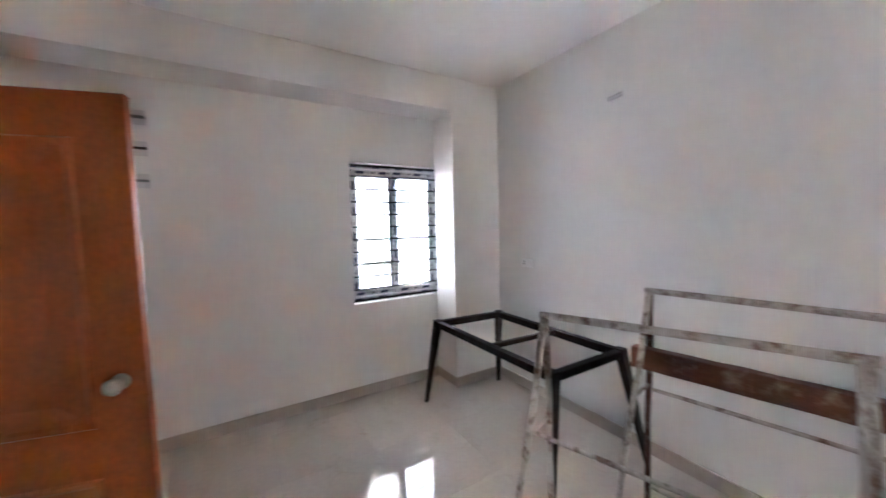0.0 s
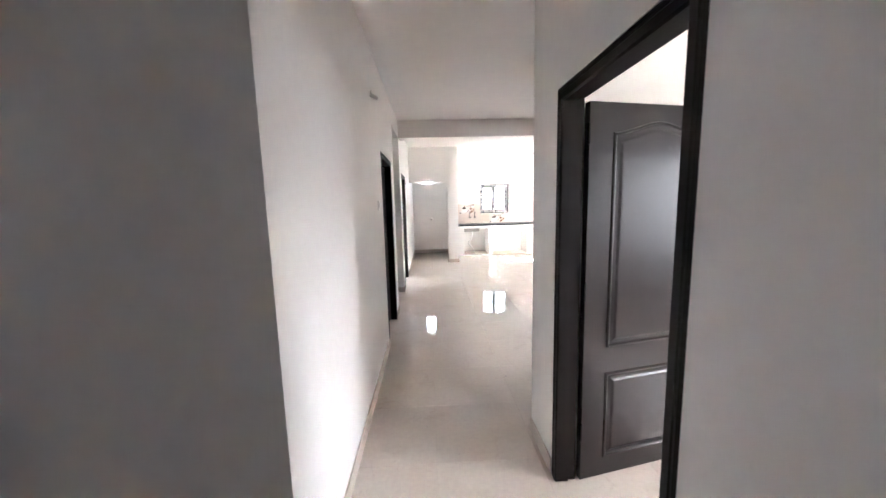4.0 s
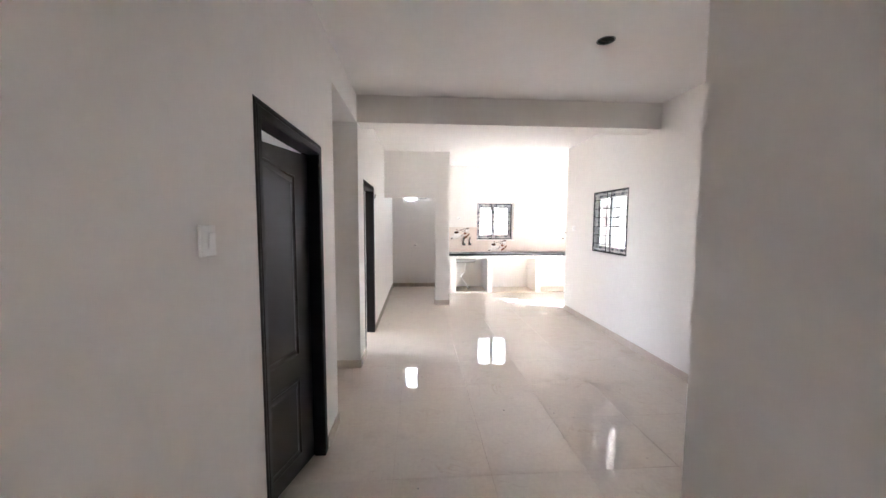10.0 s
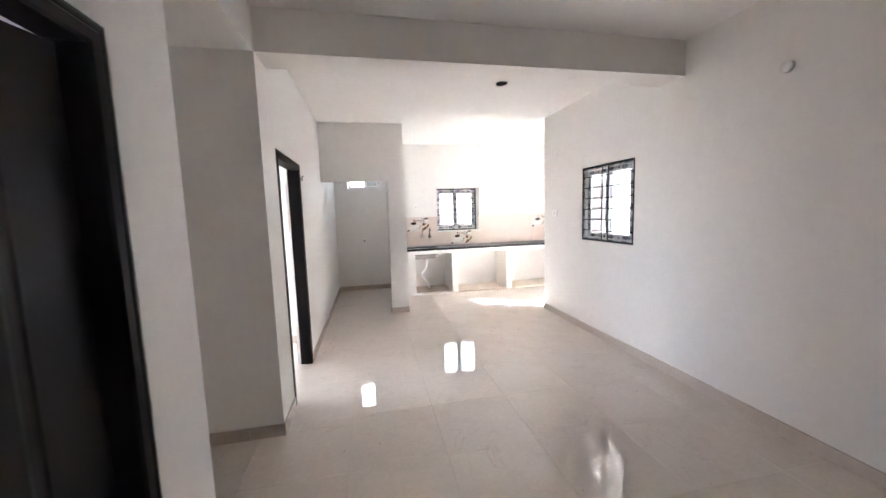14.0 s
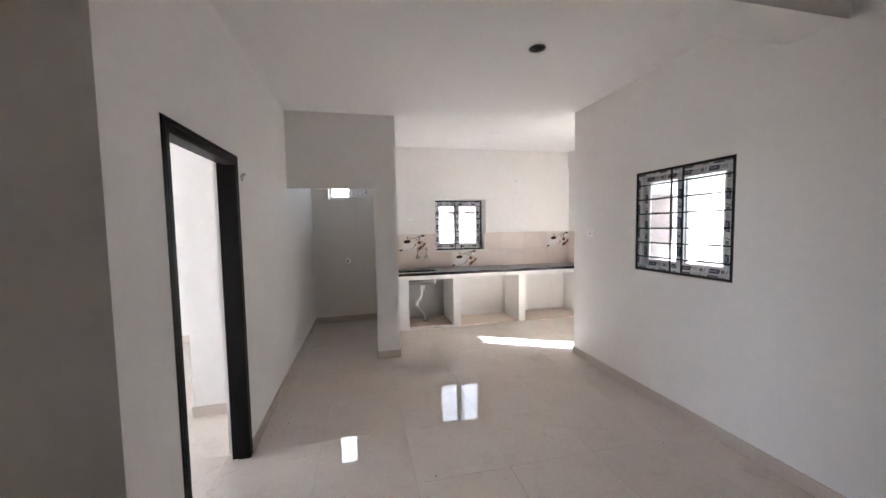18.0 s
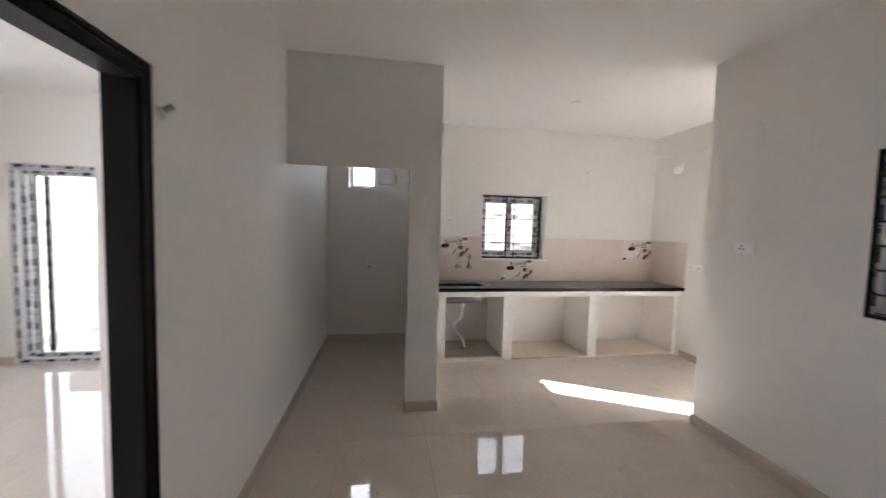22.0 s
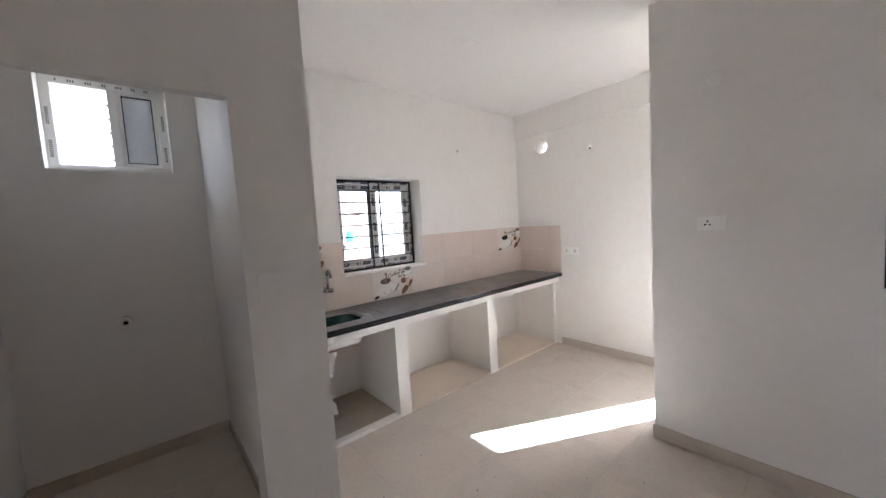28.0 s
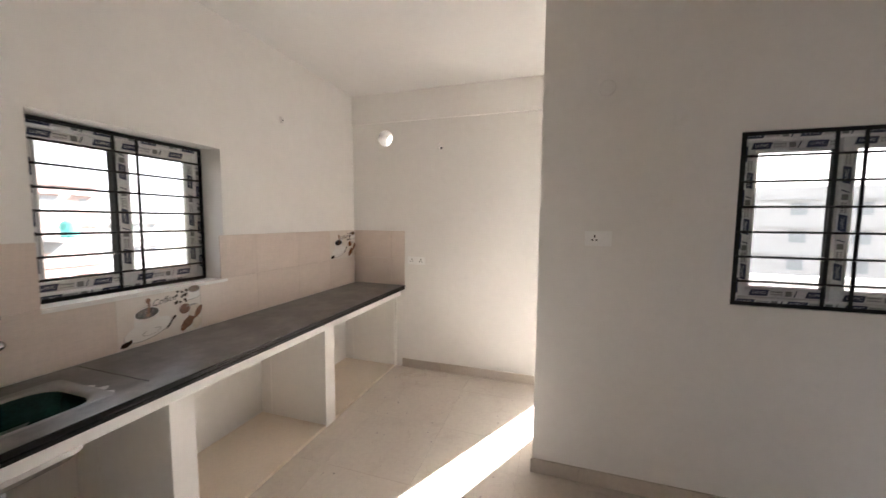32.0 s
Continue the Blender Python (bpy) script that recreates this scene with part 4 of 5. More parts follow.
def decor(tile, w, h):
    """The printed coffee picture on a tile; x and z from the tile's lower left corner, on the face towards the room."""
    y = -0.0096
    rnd = random.Random(4)
    for k, (bm, m, nm) in enumerate((
        (blot(0.150, 0.078, 0.128, 0.052, 14), M_SHADE, "saucer_rim"), (blot(0.150, 0.080, 0.126, 0.050, 14), M_CUP, "saucer"), (blot(0.165, 0.062, 0.050, 0.016, 10, inner=0.88), M_SHADE, "saucer_rim"),
        (blot(0.142, 0.130, 0.066, 0.060, 0), M_CUP, "cup"), (blot(0.145, 0.172, 0.069, 0.036, 4), M_CUP, "cup_rim"), (blot(0.145, 0.172, 0.060, 0.029, 4), M_COFFEE, "coffee"),
        (blot(0.155, 0.205, 0.006, 0.036, -4), M_BUN, "coffee_splash"), (blot(0.152, 0.240, 0.013, 0.015), M_BUN, "coffee_drop"), (blot(0.150, 0.160, 0.012, 0.008), M_BUN, "coffee_splash"),
        (blot(0.350, 0.050, 0.020, 0.042, -30), M_BUN, "bun"), (blot(0.385, 0.075, 0.026, 0.058, -38), M_BUN, "bun"), (blot(0.425, 0.045, 0.030, 0.036, -20), M_CREAMPRINT, "bun"),
        (blot(0.412, 0.130, 0.036, 0.042, -30), M_CREAMPRINT, "bun"), (blot(0.436, 0.115, 0.018, 0.042, -30), M_BUN, "bun"),
        (blot(0.352, 0.150, 0.033, 0.030, 10), M_BUN, "bun"), (blot(0.395, 0.165, 0.034, 0.005, 4), M_SHADE, "spoon"),
        (blot(0.405, 0.212, 0.048, 0.014, 8), M_SHADE, "saucer_rim"), (blot(0.405, 0.214, 0.046, 0.012, 8), M_CUP, "saucer"),
        (blot(0.412, 0.240, 0.036, 0.032, 0), M_CUP, "cup"), (blot(0.412, 0.264, 0.040, 0.022, 0), M_SHADE, "cup_rim"), (blot(0.412, 0.264, 0.034, 0.017, 0), M_MILK, "coffee"),
        (blot(0.030, 0.026, 0.024, 0.014, 20), M_COFFEE, "beans"), (blot(0.052, 0.034, 0.014, 0.009, 60), M_COFFEE, "beans"),
        (blot(0.262, 0.085, 0.040, 0.0055, 52), M_COFFEE, "spoon"), (blot(0.285, 0.115, 0.014, 0.008, 40), M_COFFEE, "spoon_bowl"),
    )):
        p = part(nm, bm, m, tile)
        p.location = (0, y - 0.0003 * k, 0)
    beans = bmesh.new()
    for k in range(16):
        cx, cz, a = 0.285 + rnd.uniform(0, 0.085), 0.19 + rnd.uniform(0, 0.09), rnd.uniform(0, 180)
        o = blot(cx, cz, 0.010, 0.0065, a, 10)
        vs = [beans.verts.new(v.co) for v in o.verts]
        beans.faces.new(vs)
        o.free()
    p = part("beans", beans, M_COFFEE, tile)
    p.location = (0, y - 0.006, 0)
    t = new("lettering", COFFEE_TEXT)
    t.parent = tile
    t.matrix_local = pose(0.235, y - 0.0012, 0.225, 90, 0, 0) @ pose(0, 0, 0, 0, 0, 8)


def backsplash():
    back = tagged(new("backsplash"), "cream wall tiles over the worktop with coffee prints", "wall tiles", "", "structure")
    pitch, z0, zm, z1 = 0.4575, 0.915, 1.208, 1.506
    meshes = {}

    def tile(x0, x1, a, b, material):
        key = (round(x1 - x0, 4), round(b - a, 4), material.name)
        if key not in meshes:
            meshes[key] = mesh_of("tile", box(0.0004, x1 - x0 - 0.0004, -0.009, 0, 0.0004, b - a - 0.0004, 0.0006, 1), material)
        t = new("tile", meshes[key])
        t.parent = back
        t.location = (x0, YK - 0.002, a)
        return t

    edges = [XK - 0.012 - pitch * k for k in range(8)] + [0.880]
    for row, (a, b) in enumerate(((z0, zm), (zm, z1))):
        for k in range(8):
            x0, x1 = edges[k + 1], edges[k]
            deco = (row, k) in ((1, 0), (0, 4), (1, 6))
            pieces = [(x0, x1)]
            if row == 1 and x0 < KW[1] and x1 > KW[0]:
                pieces = [p for p in ((x0, min(x1, KW[0] - 0.002)), (max(x0, KW[1] + 0.002), x1)) if p[1] - p[0] > 0.02]
            for p in pieces:
                t = tile(p[0], p[1], a, b, M_DECO if deco else M_WTILE)
                if deco:
                    tagged(t, "tile printed with a coffee cup, beans and buns")
                    decor(t, p[1] - p[0], b - a)
    for row, (a, b) in enumerate(((z0, zm), (zm, z1))):
        for y1, y0 in ((YK - 0.012, YK - 0.012 - pitch), (YK - 0.012 - pitch, 10.112)):
            t = new("tile", mesh_of("tile", box(XK - 0.011, XK - 0.002, y0 + 0.001, y1 - 0.001, a + 0.001, b - 0.001, 0.0012, 1), M_WTILE))
            t.parent = back


backsplash()


# ---- wall fittings ----
def plate(name, at, rz, w, h, label, holes=(), rockers=(), category="socket", material=None):
    """A white switch plate: x along the wall, facing -y before it is turned."""
    p = thing(name, label, category)
    p.matrix_world = pose(*at, 0, 0, rz)
    thick = 0.010 if material is None else 0.005
    part("plate", box(-w / 2, w / 2, -thick, 0, -h / 2, h / 2, thick * 0.3), material or M_PVC, p)
    for cx, cz in holes:
        for dx, dz, rw, rh in ((0, 0.012, 0.0042, 0.0065), (-0.0115, -0.009, 0.0050, 0.0042), (0.0115, -0.009, 0.0050, 0.0042)):
            part("pin_hole", box(cx + dx - rw, cx + dx + rw, -0.0112, -0.009, cz + dz - rh, cz + dz + rh), M_BLACK, p, "dark socket hole")
    for cx, cz, rw, rh in rockers:
        part("rocker", moved(box(-rw / 2, rw / 2, -0.006, 0.002, -rh / 2, rh / 2, 0.002), pose(cx, -0.011, cz, 5, 0, 0)), M_PVC, p)
    return p


plate("wall_socket", (XH - 0.001, 8.325, 1.522), -90, 0.145, 0.088, "white socket and switch plate on the hall wall", [(-0.02, 0)], [(0.038, 0, 0.028, 0.05)])
plate("wall_socket", (XK - 0.001, 9.975, 1.19), -90, 0.20, 0.085, "white double socket plate beside the worktop", [(-0.055, 0), (0.05, 0)], [(0, 0, 0.025, 0.045)])
plate("wall_outlet", (1.24, YK - 0.001, 1.72), 0, 0.075, 0.075, "painted-over three-hole outlet on the kitchen wall", [(0, 0)], (), "socket")
plate("light_switch", (XL + 0.001, 3.44, 1.567), 90, 0.078, 0.096, "white single light switch beside the brown door", (), [(0.008, 0, 0.03, 0.05)], "switch")
plate("wall_socket", (-3.15, YN - 0.001, 1.225), 0, 0.15, 0.085, "white socket plate low on the room wall", [(-0.035, 0)], [(0.035, 0, 0.025, 0.045)])
plate("blank_plate", (0.685, 9.129, 1.425), 0, 0.11, 0.11, "painted-over box plate on the kitchen pier", (), (), "switch", M_WALL)


def conduit(name, at, way, label, material=None, length=0.05, r=0.011):
    """An open conduit stub with a plaster collar, standing out of a wall or ceiling."""
    c = thing(name, label, "conduit", at)
    d = Vector(way).normalized()
    part("stub", tube([Vector((0, 0, 0)), d * length], r, 12), material or M_PVC, c)
    part("mouth", tube([d * length * 0.8, d * (length + 0.001)], r * 0.72, 12), M_BLACK, c, "dark open end")
    collar = tube([d * -0.002, d * 0.006], [r * 2.6, r * 1.8], 14)
    part("collar", collar, M_WALL, c)


conduit("conduit_stub", (-2.23, YN, 2.485), (-0.9, -0.5, -0.3), "short wiring conduit stub out of the room wall", M_CONC, 0.10, 0.015)
conduit("conduit_stub", (XL, 3.255, 2.53), (0.9, 0.35, -0.4), "white wiring conduit stub high on the corridor wall", M_PVC, 0.075, 0.017)
conduit("conduit_stub", (XL + 0.004, 7.545, 1.985), (0.3, 0.75, 0.6), "cloth-plugged conduit stub beside the door frame", M_RUST, 0.058, 0.010)
conduit("conduit_stub", (XK, 9.71, 2.37), (-1, -0.45, -0.45), "white conduit stub under the kitchen beam", M_PVC, 0.04, 0.016)
conduit("water_outlet", (0.18, 11.13, 1.05), (0, -1, -0.1), "open dark water outlet in the utility wall", M_CONC, 0.016, 0.019)
conduit("conduit_stub", (3.17, YK, 2.43), (0, -1, 0), "small capped conduit end on the kitchen wall", M_PVC, 0.012, 0.010)


def round_cover(at, axis, label, r=0.045, out=0.007):
    c = thing("junction_cover", label, "cover", at)
    bm = lathe([(r, 0), (r, out * 0.6), (r * 0.92, out * 0.93), (0.004, out)], 28)
    m = {"x": pose(0, 0, 0, 0, -90, 0), "z": pose(0, 0, 0, 180, 0, 0)}[axis]
    part("cover", moved(bm, m), M_WALL, c)


round_cover((XH, 8.31, 2.376), "x", "round white junction cover painted like the wall", 0.045, 0.003)
round_cover((XH, 5.42, 2.45), "x", "small round plastered wiring boss high on the hall wall", 0.036, 0.03)
round_cover((2.37, 9.68, H), "z", "round white ceiling cover in the kitchen", 0.06)
for x, y in ((1.645, 4.92), (1.79, 7.32)):
    c = thing("fan_box", "open black ceiling fan box in white plaster", "fan box", (x, y, H), "ceiling fan boxes")
    part("well", moved(lathe([(0.056, 0), (0.056, 0.0015), (0.002, 0.002)], 28), pose(0, 0, -0.002)), M_BLACK, c)
    part("rim", moved(lathe([(0.064, 0), (0.066, 0.003), (0.058, 0.005), (0.055, 0.0015)], 28, "Z", False), pose(0, 0, -0.005)), M_GREYPRINT, c)
    part("hook", tube([(-0.04, 0, -0.003), (0.0, 0, -0.012), (0.04, 0, -0.003)], 0.004, 8), M_IRON, c, "iron fan hook bar")

hooks = thing("wall_brackets", "rusty bracket ends bedded in the plaster", "bracket", (-3.92, -1.80, 1.95))
for dz in (0.0, 0.22, 0.43):
    part("bracket", box(0, 0.035, -0.05, 0.05, dz - 0.007, dz + 0.007, 0.003), M_IRON if dz == 0.22 else M_GREYPRINT, hooks)
    part("plaster_patch", box(0, 0.004, -0.05, 0.05, dz - 0.05, dz + 0.05, 0.002), M_CONC, hooks)


def ledge():
    s = thing("wash_ledge", "bow-fronted masonry wash ledge with a tiled top", "ledge")
    top, edge = bmesh.new(), bmesh.new()
    back, ya, yb = -1.219, 5.101, 6.179
    front = [(back, 6.06), (-1.10, 6.06), (-1.04, 6.055), (-1.005, 6.03), (-0.985, 5.98), (-0.97, 5.90), (-0.962, 5.75), (-0.96, 5.55), (-0.96, 5.3), (-0.96, ya)]
    for bm, z0, z1, inset in ((edge, 0.68, 0.79, 0.0), (top, 0.791, 0.802, -0.004)):
        lo = [bm.verts.new((x - inset, y, z0)) for x, y in front] + [bm.verts.new((back - inset, ya, z0))]
        hi = [bm.verts.new((v.co.x, v.co.y, z1)) for v in lo]
        bm.faces.new(lo)
        bm.faces.new(hi[::-1])
        for k in range(len(lo)):
            bm.faces.new((lo[k], lo[(k + 1) % len(lo)], hi[(k + 1) % len(lo)], hi[k]))
    part("ledge_body", edge, M_WALL, s)
    part("ledge_top", top, M_SLAB, s, "beige tiled top")


ledge()

wire = thing("ceiling_wire", "loose grey wires hanging from the bedroom ceiling", "wire", (-2.4, 9.05, H))
part("wire", tube([(0, 0, 0), (0.01, 0, -0.25), (0.0, 0.005, -0.5), (0.03, 0.01, -0.8), (0.0, 0, -1.02), (0.02, -0.02, -1.08), (0.05, 0.0, -1.14)], 0.0035, 6), M_GREYPRINT, wire)
part("wire", tube([(0.003, 0.01, 0), (0.02, 0.01, -0.3), (0.012, 0.0, -0.55), (-0.01, 0.01, -0.85), (-0.035, 0, -1.03)], 0.003, 6), M_PVC, wire)


# ---- the first room ----
def iron_table():
    t = thing("table_frame", "dark painted angle-iron table frame without a top", "table frame")
    c = [(-3.33, 0.20), (-2.06, 0.19), (-2.06, 0.82), (-3.28, 0.835)]
    feet = [(-3.48, 0.145), (-2.01, 0.125), (-1.955, 0.97), (-3.455, 0.97)]
    z = 0.742
    for i in range(4):
        a, b = c[i], c[(i + 1) % 4]
        part("rail", beam_between((*a, z), (*b, z), 0.012, 0.062), M_IRON, t)
        part("rail_flange", beam_between((*a, z + 0.026), (*b, z + 0.026), 0.05, 0.008), M_IRON, t)
    mx = lambda k: ((c[0][0] * k + c[1][0] * (1 - k)), (c[0][1] * k + c[1][1] * (1 - k)))
    nx = lambda k: ((c[3][0] * k + c[2][0] * (1 - k)), (c[3][1] * k + c[2][1] * (1 - k)))
    part("cross_rail", beam_between((*mx(0.45), z + 0.005), (*nx(0.45), z + 0.005), 0.035, 0.035), M_IRON, t)
    for (x, y), (fx, fy) in zip(c, feet):
        bm = bmesh.new()
        rings = []
        for k, (zz, w) in enumerate(((0.0, 0.014), (0.02, 0.016), (0.62, 0.033), (0.78, 0.036))):
            s = 1 - zz / 0.78
            px, py = x + (fx - x) * s, y + (fy - y) * s
            rings.append([bm.verts.new((px + dx * w, py + dy * w, zz)) for dx, dy in ((-0.8, -0.8), (0.8, -0.8), (0.8, 0.8), (-0.8, 0.8))])
        for a, b in zip(rings, rings[1:]):
            for k in range(4):
                bm.faces.new((a[k], a[(k + 1) % 4], b[(k + 1) % 4], b[k]))
        bm.faces.new(rings[0][::-1])
        bm.faces.new(rings[-1])
        part("leg", bm, M_IRON, t)


iron_table()


def trestle(a, b, label, rungs, red):
    """A folding A-shaped steel trestle: top bar from a to b, two splayed legs at each end, rungs as (height, side)."""
    t = thing("steel_trestle", label, "trestle", group="scaffold trestles")
    a, b = Vector(a), Vector(b)
    along = (b - a).normalized()
    across = Vector((-along.y, along.x, 0)).normalized()

    def at(end, side, z):
        top = a if end == 0 else b
        return top + across * side * 0.20 * (top.z - z) + along * (0.06 if end else -0.06) * (top.z - z) + Vector((0, 0, z - top.z))

    part("top_bar", tube([a - along * 0.02, a.lerp(b, 0.3), a.lerp(b, 0.7), b + along * 0.02], [0.0135, 0.0145, 0.0135, 0.0145], 12), M_RUST, t)
    for end in (0, 1):
        for side in (-1, 1):
            mt = M_RUSTRED if red and side > 0 else M_RUST
            pts = [at(end, side, z) + Vector((0.003 * math.sin(9 * z), 0.003 * math.cos(7 * z), 0)) for z in (0.0, 0.3, 0.6, 0.9, (a if end == 0 else b).z - 0.005)]
            part("leg", tube(pts, [0.0135, 0.013, 0.014, 0.0135, 0.0145], 12), mt, t)
        part("hinge_clamp", beam_between(at(end, -1, a.z - 0.03), at(end, 1, a.z - 0.03), 0.03, 0.05), M_RUSTRED if red else M_RUST, t, "rusted hinge clamp")
        part("tie", tube([at(end, -1, 0.79), at(end, 1, 0.79)], 0.008, 8), M_RUST, t)
    for z, side in rungs:
        p, q = at(0, side, z), at(1, side, z)
        part("rung", tube([p, p.lerp(q, 0.33), p.lerp(q, 0.66), q], [0.0085, 0.0095, 0.0085, 0.0095], 10), M_RUST, t)
    return t


trestle((-1.63, 0.352, 1.276), (-0.877, 0.49, 1.274), "rusty steel trestle with red oxide patches holding a plank", ((0.765, 1), (0.17, 1), (0.17, -1)), True)
trestle((-1.695, -0.268, 1.243), (-0.925, -0.03, 1.262), "cement-spattered steel trestle standing by the plank", ((0.81, -1), (0.18, 1), (0.18, -1)), False)
plank = thing("wooden_plank", "old reddish-brown wooden beam lying through the trestle", "plank")
bm = beam_between((-1.70, 0.339, 0.955), (-0.572, 0.548, 0.955), 0.055, 0.10, 0.006)
bmesh.ops.subdivide_edges(bm, edges=[e for e in bm.edges if e.calc_length() > 0.5], cuts=24)
for v in bm.verts:
    v.co += 0.004 * noise.noise_vector(v.co * 9.0)
part("beam", bm, M_WOOD, plank)

# ---- chips and dirt on the floor ----
debris = bmesh.new()
rnd = random.Random(12)
spots = [(0.26, 4.35), (-0.30, 7.7), (-0.28, 7.75), (-0.25, 8.0), (-0.20, 7.85), (0.75, 3.0), (1.0, 5.2), (0.3, 5.9)]
for k in range(150):
    if k < len(spots):
        x, y = spots[k]
    elif k < 90:
        x, y = rnd.uniform(0.95, 4.1), rnd.uniform(8.75, 10.1)
    else:
        x, y = rnd.uniform(-0.3, 2.8), rnd.uniform(3.9, 9.0)
    r = rnd.uniform(0.0015, 0.0055) if k >= len(spots) else 0.006
    d = bmesh.ops.create_icosphere(debris, subdivisions=1, radius=r)
    for v in d["verts"]:
        v.co = Vector((v.co.x * rnd.uniform(0.7, 1.5), v.co.y * rnd.uniform(0.7, 1.5), max(v.co.z * 0.6, -r * 0.5) + r * 0.5)) + Vector((x, y, 0.0))
tagged(new("floor_debris", mesh_of("floor_debris", debris, M_GREYPRINT)), "small chips of plaster and grit on the floor", "debris", "", "stuff")


# ---- outside ----
bm = bmesh.new()
add_box(bm, -3500, 3500, -3500, 3500, -12.4, -12.0)
structure("ground", bm, M_GROUND, "pale dry open ground far below", "ground")
structure("balcony_slab", box(-4.18, -0.6, 10.81, 12.1, -0.15, -0.02), M_BALC, "pale balcony floor outside the bedroom", "balcony")
structure("balcony_wall", box(-4.18, -0.6, 12.0, 12.12, -0.02, 0.95), M_CONC, "low white balcony wall", "balcony")
structure("balcony_side", box(-2.35, -2.25, 10.82, 12.0, -0.02, 0.55), M_CONC, "low white balcony upstand", "balcony")
structure("terrace_slab", box(XH + 0.15, 5.0, 2.3, 7.69, -0.15, -0.02), M_SLAB, "beige tiled terrace floor beside the hall", "balcony")
M_PANEGREY = mat("pinkish_grey_pane_tone", (0.24, 0.216, 0.212), 0.9, vary=0.08, scale=1.5)
M_EXTWHITE = mat("white_exterior_paint", (0.82, 0.82, 0.81), 0.9, vary=0.03, scale=1.5)
wall("wall_terrace", "x", XH + 0.151, XK + 0.2, 7.692, 7.699, label="white exterior plaster beside the hall window", material=M_EXTWHITE)
# added board: its colour gives the left pane its grey reflection
structure("pane_greying_board", box(XH + 0.151, 3.43, 7.655, 7.691, -0.02, 1.9, 0.004), M_PANEGREY, "added pinkish grey board that darkens the hall window's left pane", "wall")
structure("terrace_wall", box(4.9, 5.02, 2.3, 6.8, -0.02, 1.12), M_CONC, "low white terrace wall", "balcony")
# added wall that holds sun off the end of the terrace
structure("terrace_sun_blocker", box(4.9, 5.02, 6.801, 7.69, -0.02, 2.3), M_EXTWHITE, "white wall added to block sun at the terrace end", "wall")
# unseen slab, sized to shade the hall window from the sun
structure("terrace_sun_roof", box(XH + 0.15, 5.05, 2.3, 7.25, H, H + 0.14), M_CONC, "unseen flat slab added to keep sun out of the hall window", "roof")
# added out of view, so no sun falls into the study
structure("sunshade", box(4.4, 6.6, -2.6, 2.25, 2.6, 2.7), M_CONC, "unseen slab added to keep sun out of the study opening", "roof")
# made-up slab outside that keeps the exhaust hole out of the sun
structure("sun_blocker_exhaust", box(XK + 0.201, XK + 0.8, 9.6, 11.1, 2.62, 2.70), M_CONC, "unseen slab added to keep sun off the exhaust hole", "roof")
# unseen overhang added to darken the room floor near the window
structure("sky_blocker_room", box(-4.8, -4.151, RW[0] - 0.2, RW[1] + 0.2, 2.3, 2.38), M_CONC, "unseen slab added to cut high sky light at the room window", "roof")
structure("wall_lobby", box(-4.4, 0.9, -4.6, -4.45, 0, H), M_WALL, "plain white lobby wall", "wall")
structure("wall_lobby_west", box(-4.4, -4.25, -4.45, -2.76, 0, H), M_WALL, "plain white lobby wall", "wall")
structure("wall_lobby_east", box(0.75, 0.9, -4.45, -2.76, 0, H), M_WALL, "plain white lobby wall", "wall")
structure("ceiling_lobby", box(-4.4, 0.9, -4.6, -2.81, H, H + 0.15), M_CEIL, "plain white lobby ceiling", "ceiling")
structure("floor_lobby", box(-4.4, 0.9, -4.6, -2.81, -0.15, 0), M_BALC, "plain lobby floor", "floor")


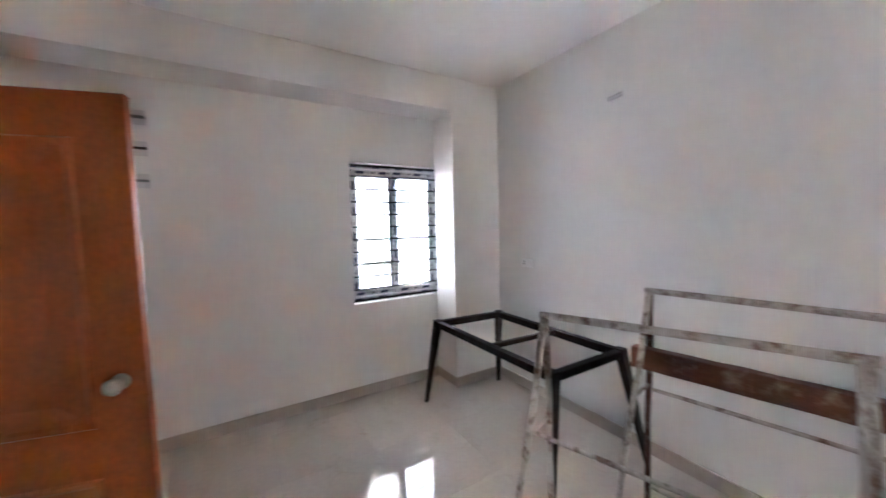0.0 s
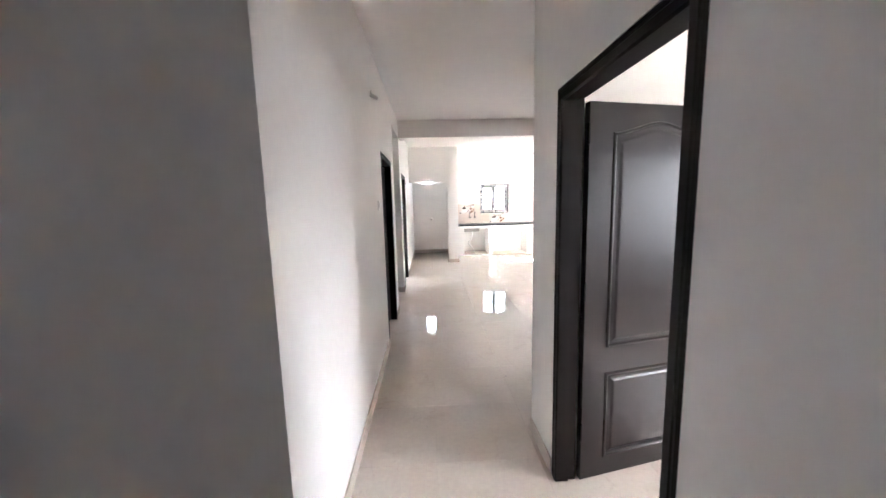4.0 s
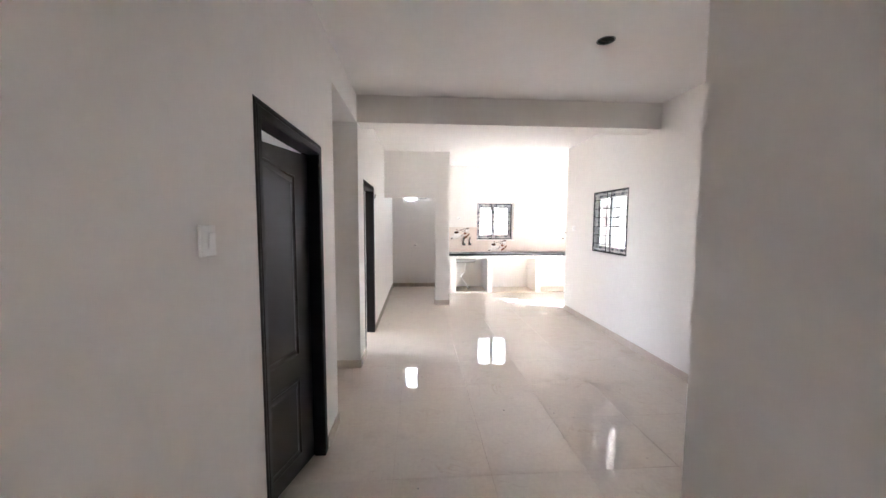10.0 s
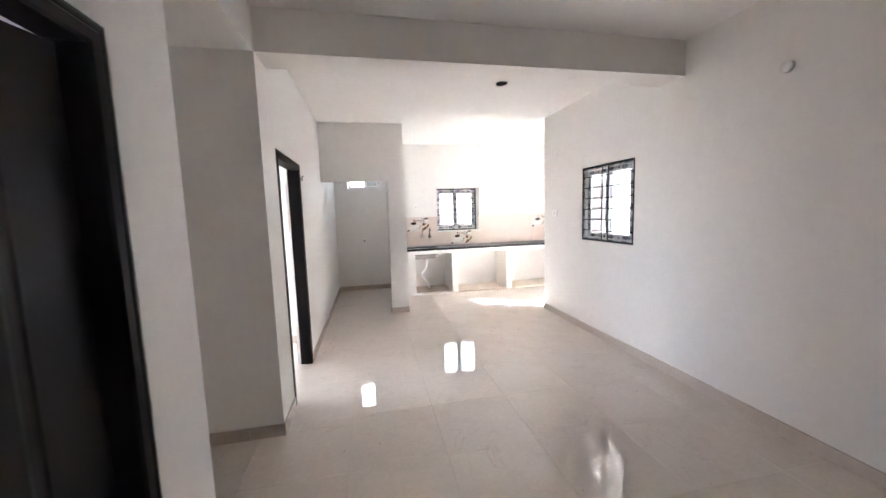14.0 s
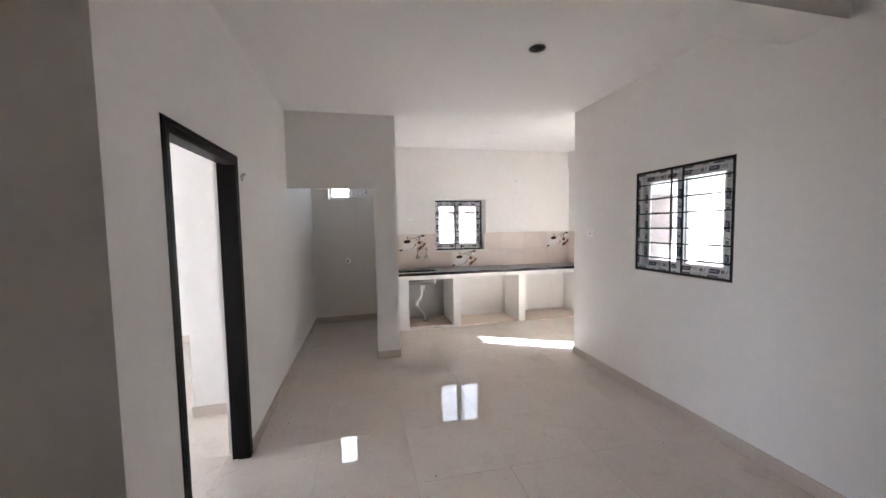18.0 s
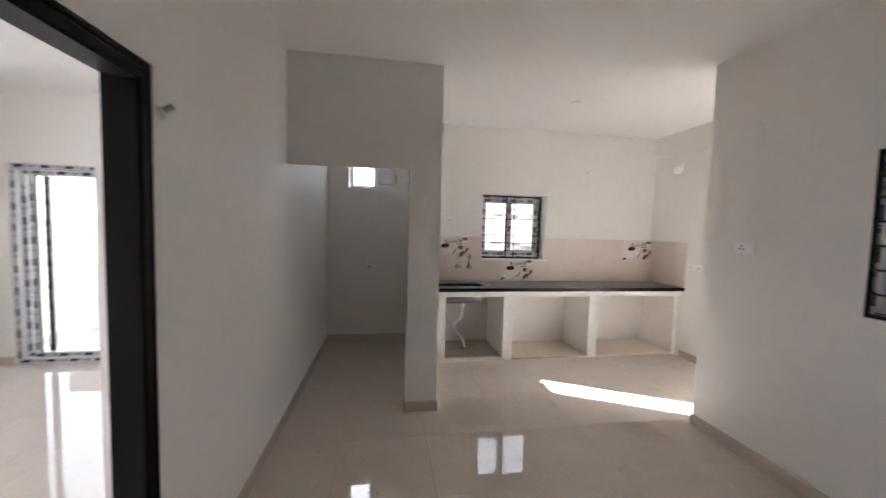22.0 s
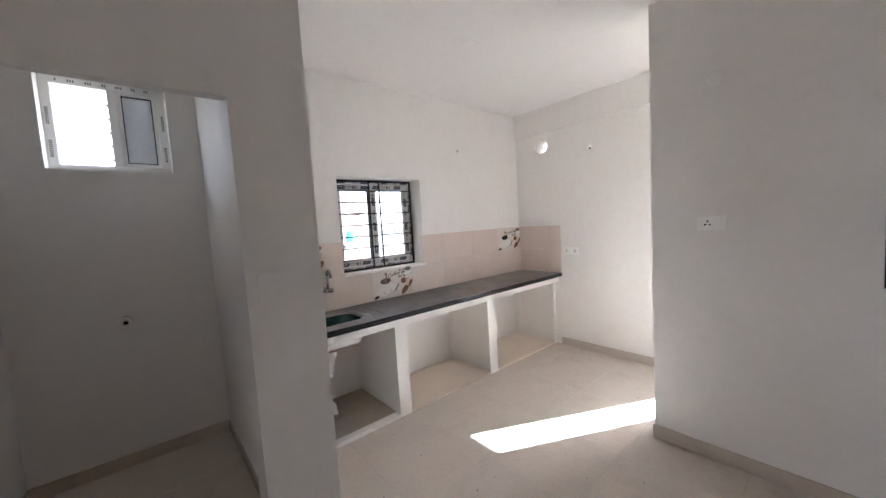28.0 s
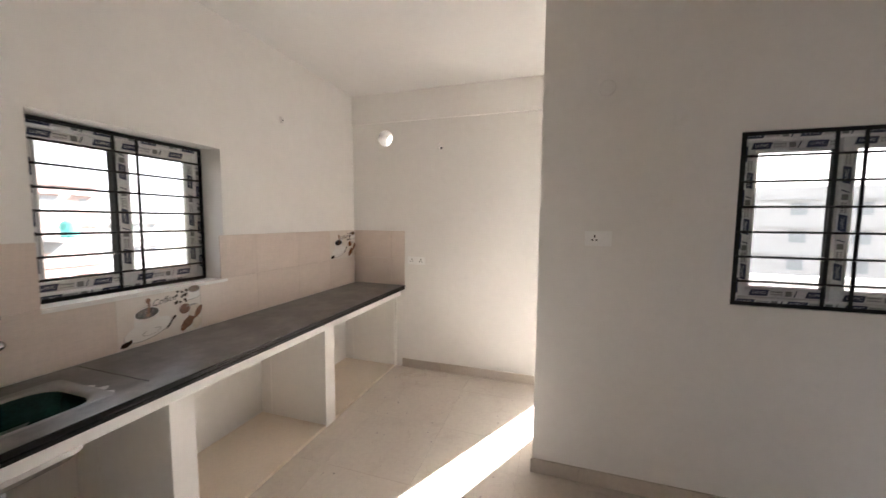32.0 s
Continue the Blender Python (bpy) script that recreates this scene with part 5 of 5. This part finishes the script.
def apartment_block(at, rz, w, d, h, floors, cols, label, wall_m, seed):
    """A plain apartment block with recessed windows, sills, ledges and a parapet; its front faces -y before it is turned."""
    rnd = random.Random(seed)
    b = thing("apartment_block", label, "building", (at[0], at[1], -12.0))
    b.matrix_world = pose(at[0], at[1], -12.0, 0, 0, rz)
    part("wall", box(-w / 2, w / 2, 0, d, 0, h), wall_m, b)
    part("parapet", swept_frame([(0, 0), (0.2, 0), (0.2, 1.0), (0, 1.0)], w, d, closed=True), wall_m, b).matrix_local = pose(-w / 2, 0, h) @ Matrix(((1, 0, 0, 0), (0, 0, 1, 0), (0, 1, 0, 0), (0, 0, 0, 1)))
    fh, cw = h / floors, w / cols
    wm = mesh_of("window", box(-0.6, 0.6, -0.02, 0.06, 0, 1.2), M_DKGLASS)
    small = mesh_of("window", box(-0.3, 0.3, -0.02, 0.06, 0, 0.6), M_DKGLASS)
    sm = mesh_of("sill", box(-0.75, 0.75, -0.35, 0, 0, 0.08), wall_m)
    for i in range(floors):
        for k in range(cols):
            x, z = -w / 2 + cw * (k + 0.5), fh * i + 1.0
            o = new("window", small if k % 3 == 2 else wm)
            o.parent, o.location = b, (x, 0, z + (0.5 if k % 3 == 2 else 0))
            s = new("sunshade", sm)
            s.parent, s.location = b, (x, 0, z + 1.35)
        part("ledge", box(-w / 2, w / 2, -0.12, 0, fh * (i + 1) - 0.2, fh * (i + 1) - 0.05), wall_m, b)
    return b


apartment_block((14.5, 46), 6, 13, 12, 16.4, 5, 6, "pinkish five-storey apartment block in the distance", M_PINK, 2)
apartment_block((34, 70), -5, 14, 12, 14.0, 4, 6, "pale apartment block behind another in the distance", M_FARWHITE, 5)
apartment_block((44, -14), -104, 30, 14, 16.2, 6, 7, "white apartment block with small grey windows", M_FARWHITE, 3)
# set this near and tall to cut the sky light entering the room
apartment_block((-13, -2), 90, 19, 10, 20.0, 6, 7, "grey apartment block close to the room window", M_GREYWASH, 7)
tank = thing("water_tank", "teal water tank on a distant balcony", "tank", (17.5, 43.6, 0.1))
part("body", moved(lathe([(0.52, 0), (0.55, 0.1), (0.55, 1.05), (0.38, 1.25), (0.15, 1.32)], 20), pose(0, 0, 0)), M_TEAL, tank)
part("stand", box(-1.2, 1.2, -1.2, 2.7, -0.25, 0), M_CONC, tank)

# ---- floor tiles ----
TX, TY = 0.634, 0.616
tile_mesh = mesh_of("floor_tile", box(0.0005, TX - 0.0005, 0.0005, TY - 0.0005, -0.010, 0.0, 0.0006, 1), M_TILE)
floor_ob = bpy.data.objects["floor"]
areas = [(-3.96, 0.8, -2.55, 1.2), (-0.46, 0.9, 1.1, 2.4), (-0.46, 1.5, 2.2, 3.9), (-1.25, 3.0, 3.7, 6.3), (-0.46, 3.1, 6.2, 9.2), (-0.46, 4.3, 9.0, 11.25), (3.0, 4.3, 7.8, 9.1), (-3.96, -0.5, 6.3, 10.6), (0.8, 4.2, -1.5, 2.15)]
made = 0
for i in range(-8, 8):
    for j in range(-20, 6):
        x, y = 0.10 + TX * i, 8.75 + TY * j
        if any(x < a1 and x + TX > a0 and y < b1 and y + TY > b0 for a0, a1, b0, b1 in areas):
            o = new("floor_tile", tile_mesh)
            o.parent, o.location = floor_ob, (x, y, 0.0)
            made += 1
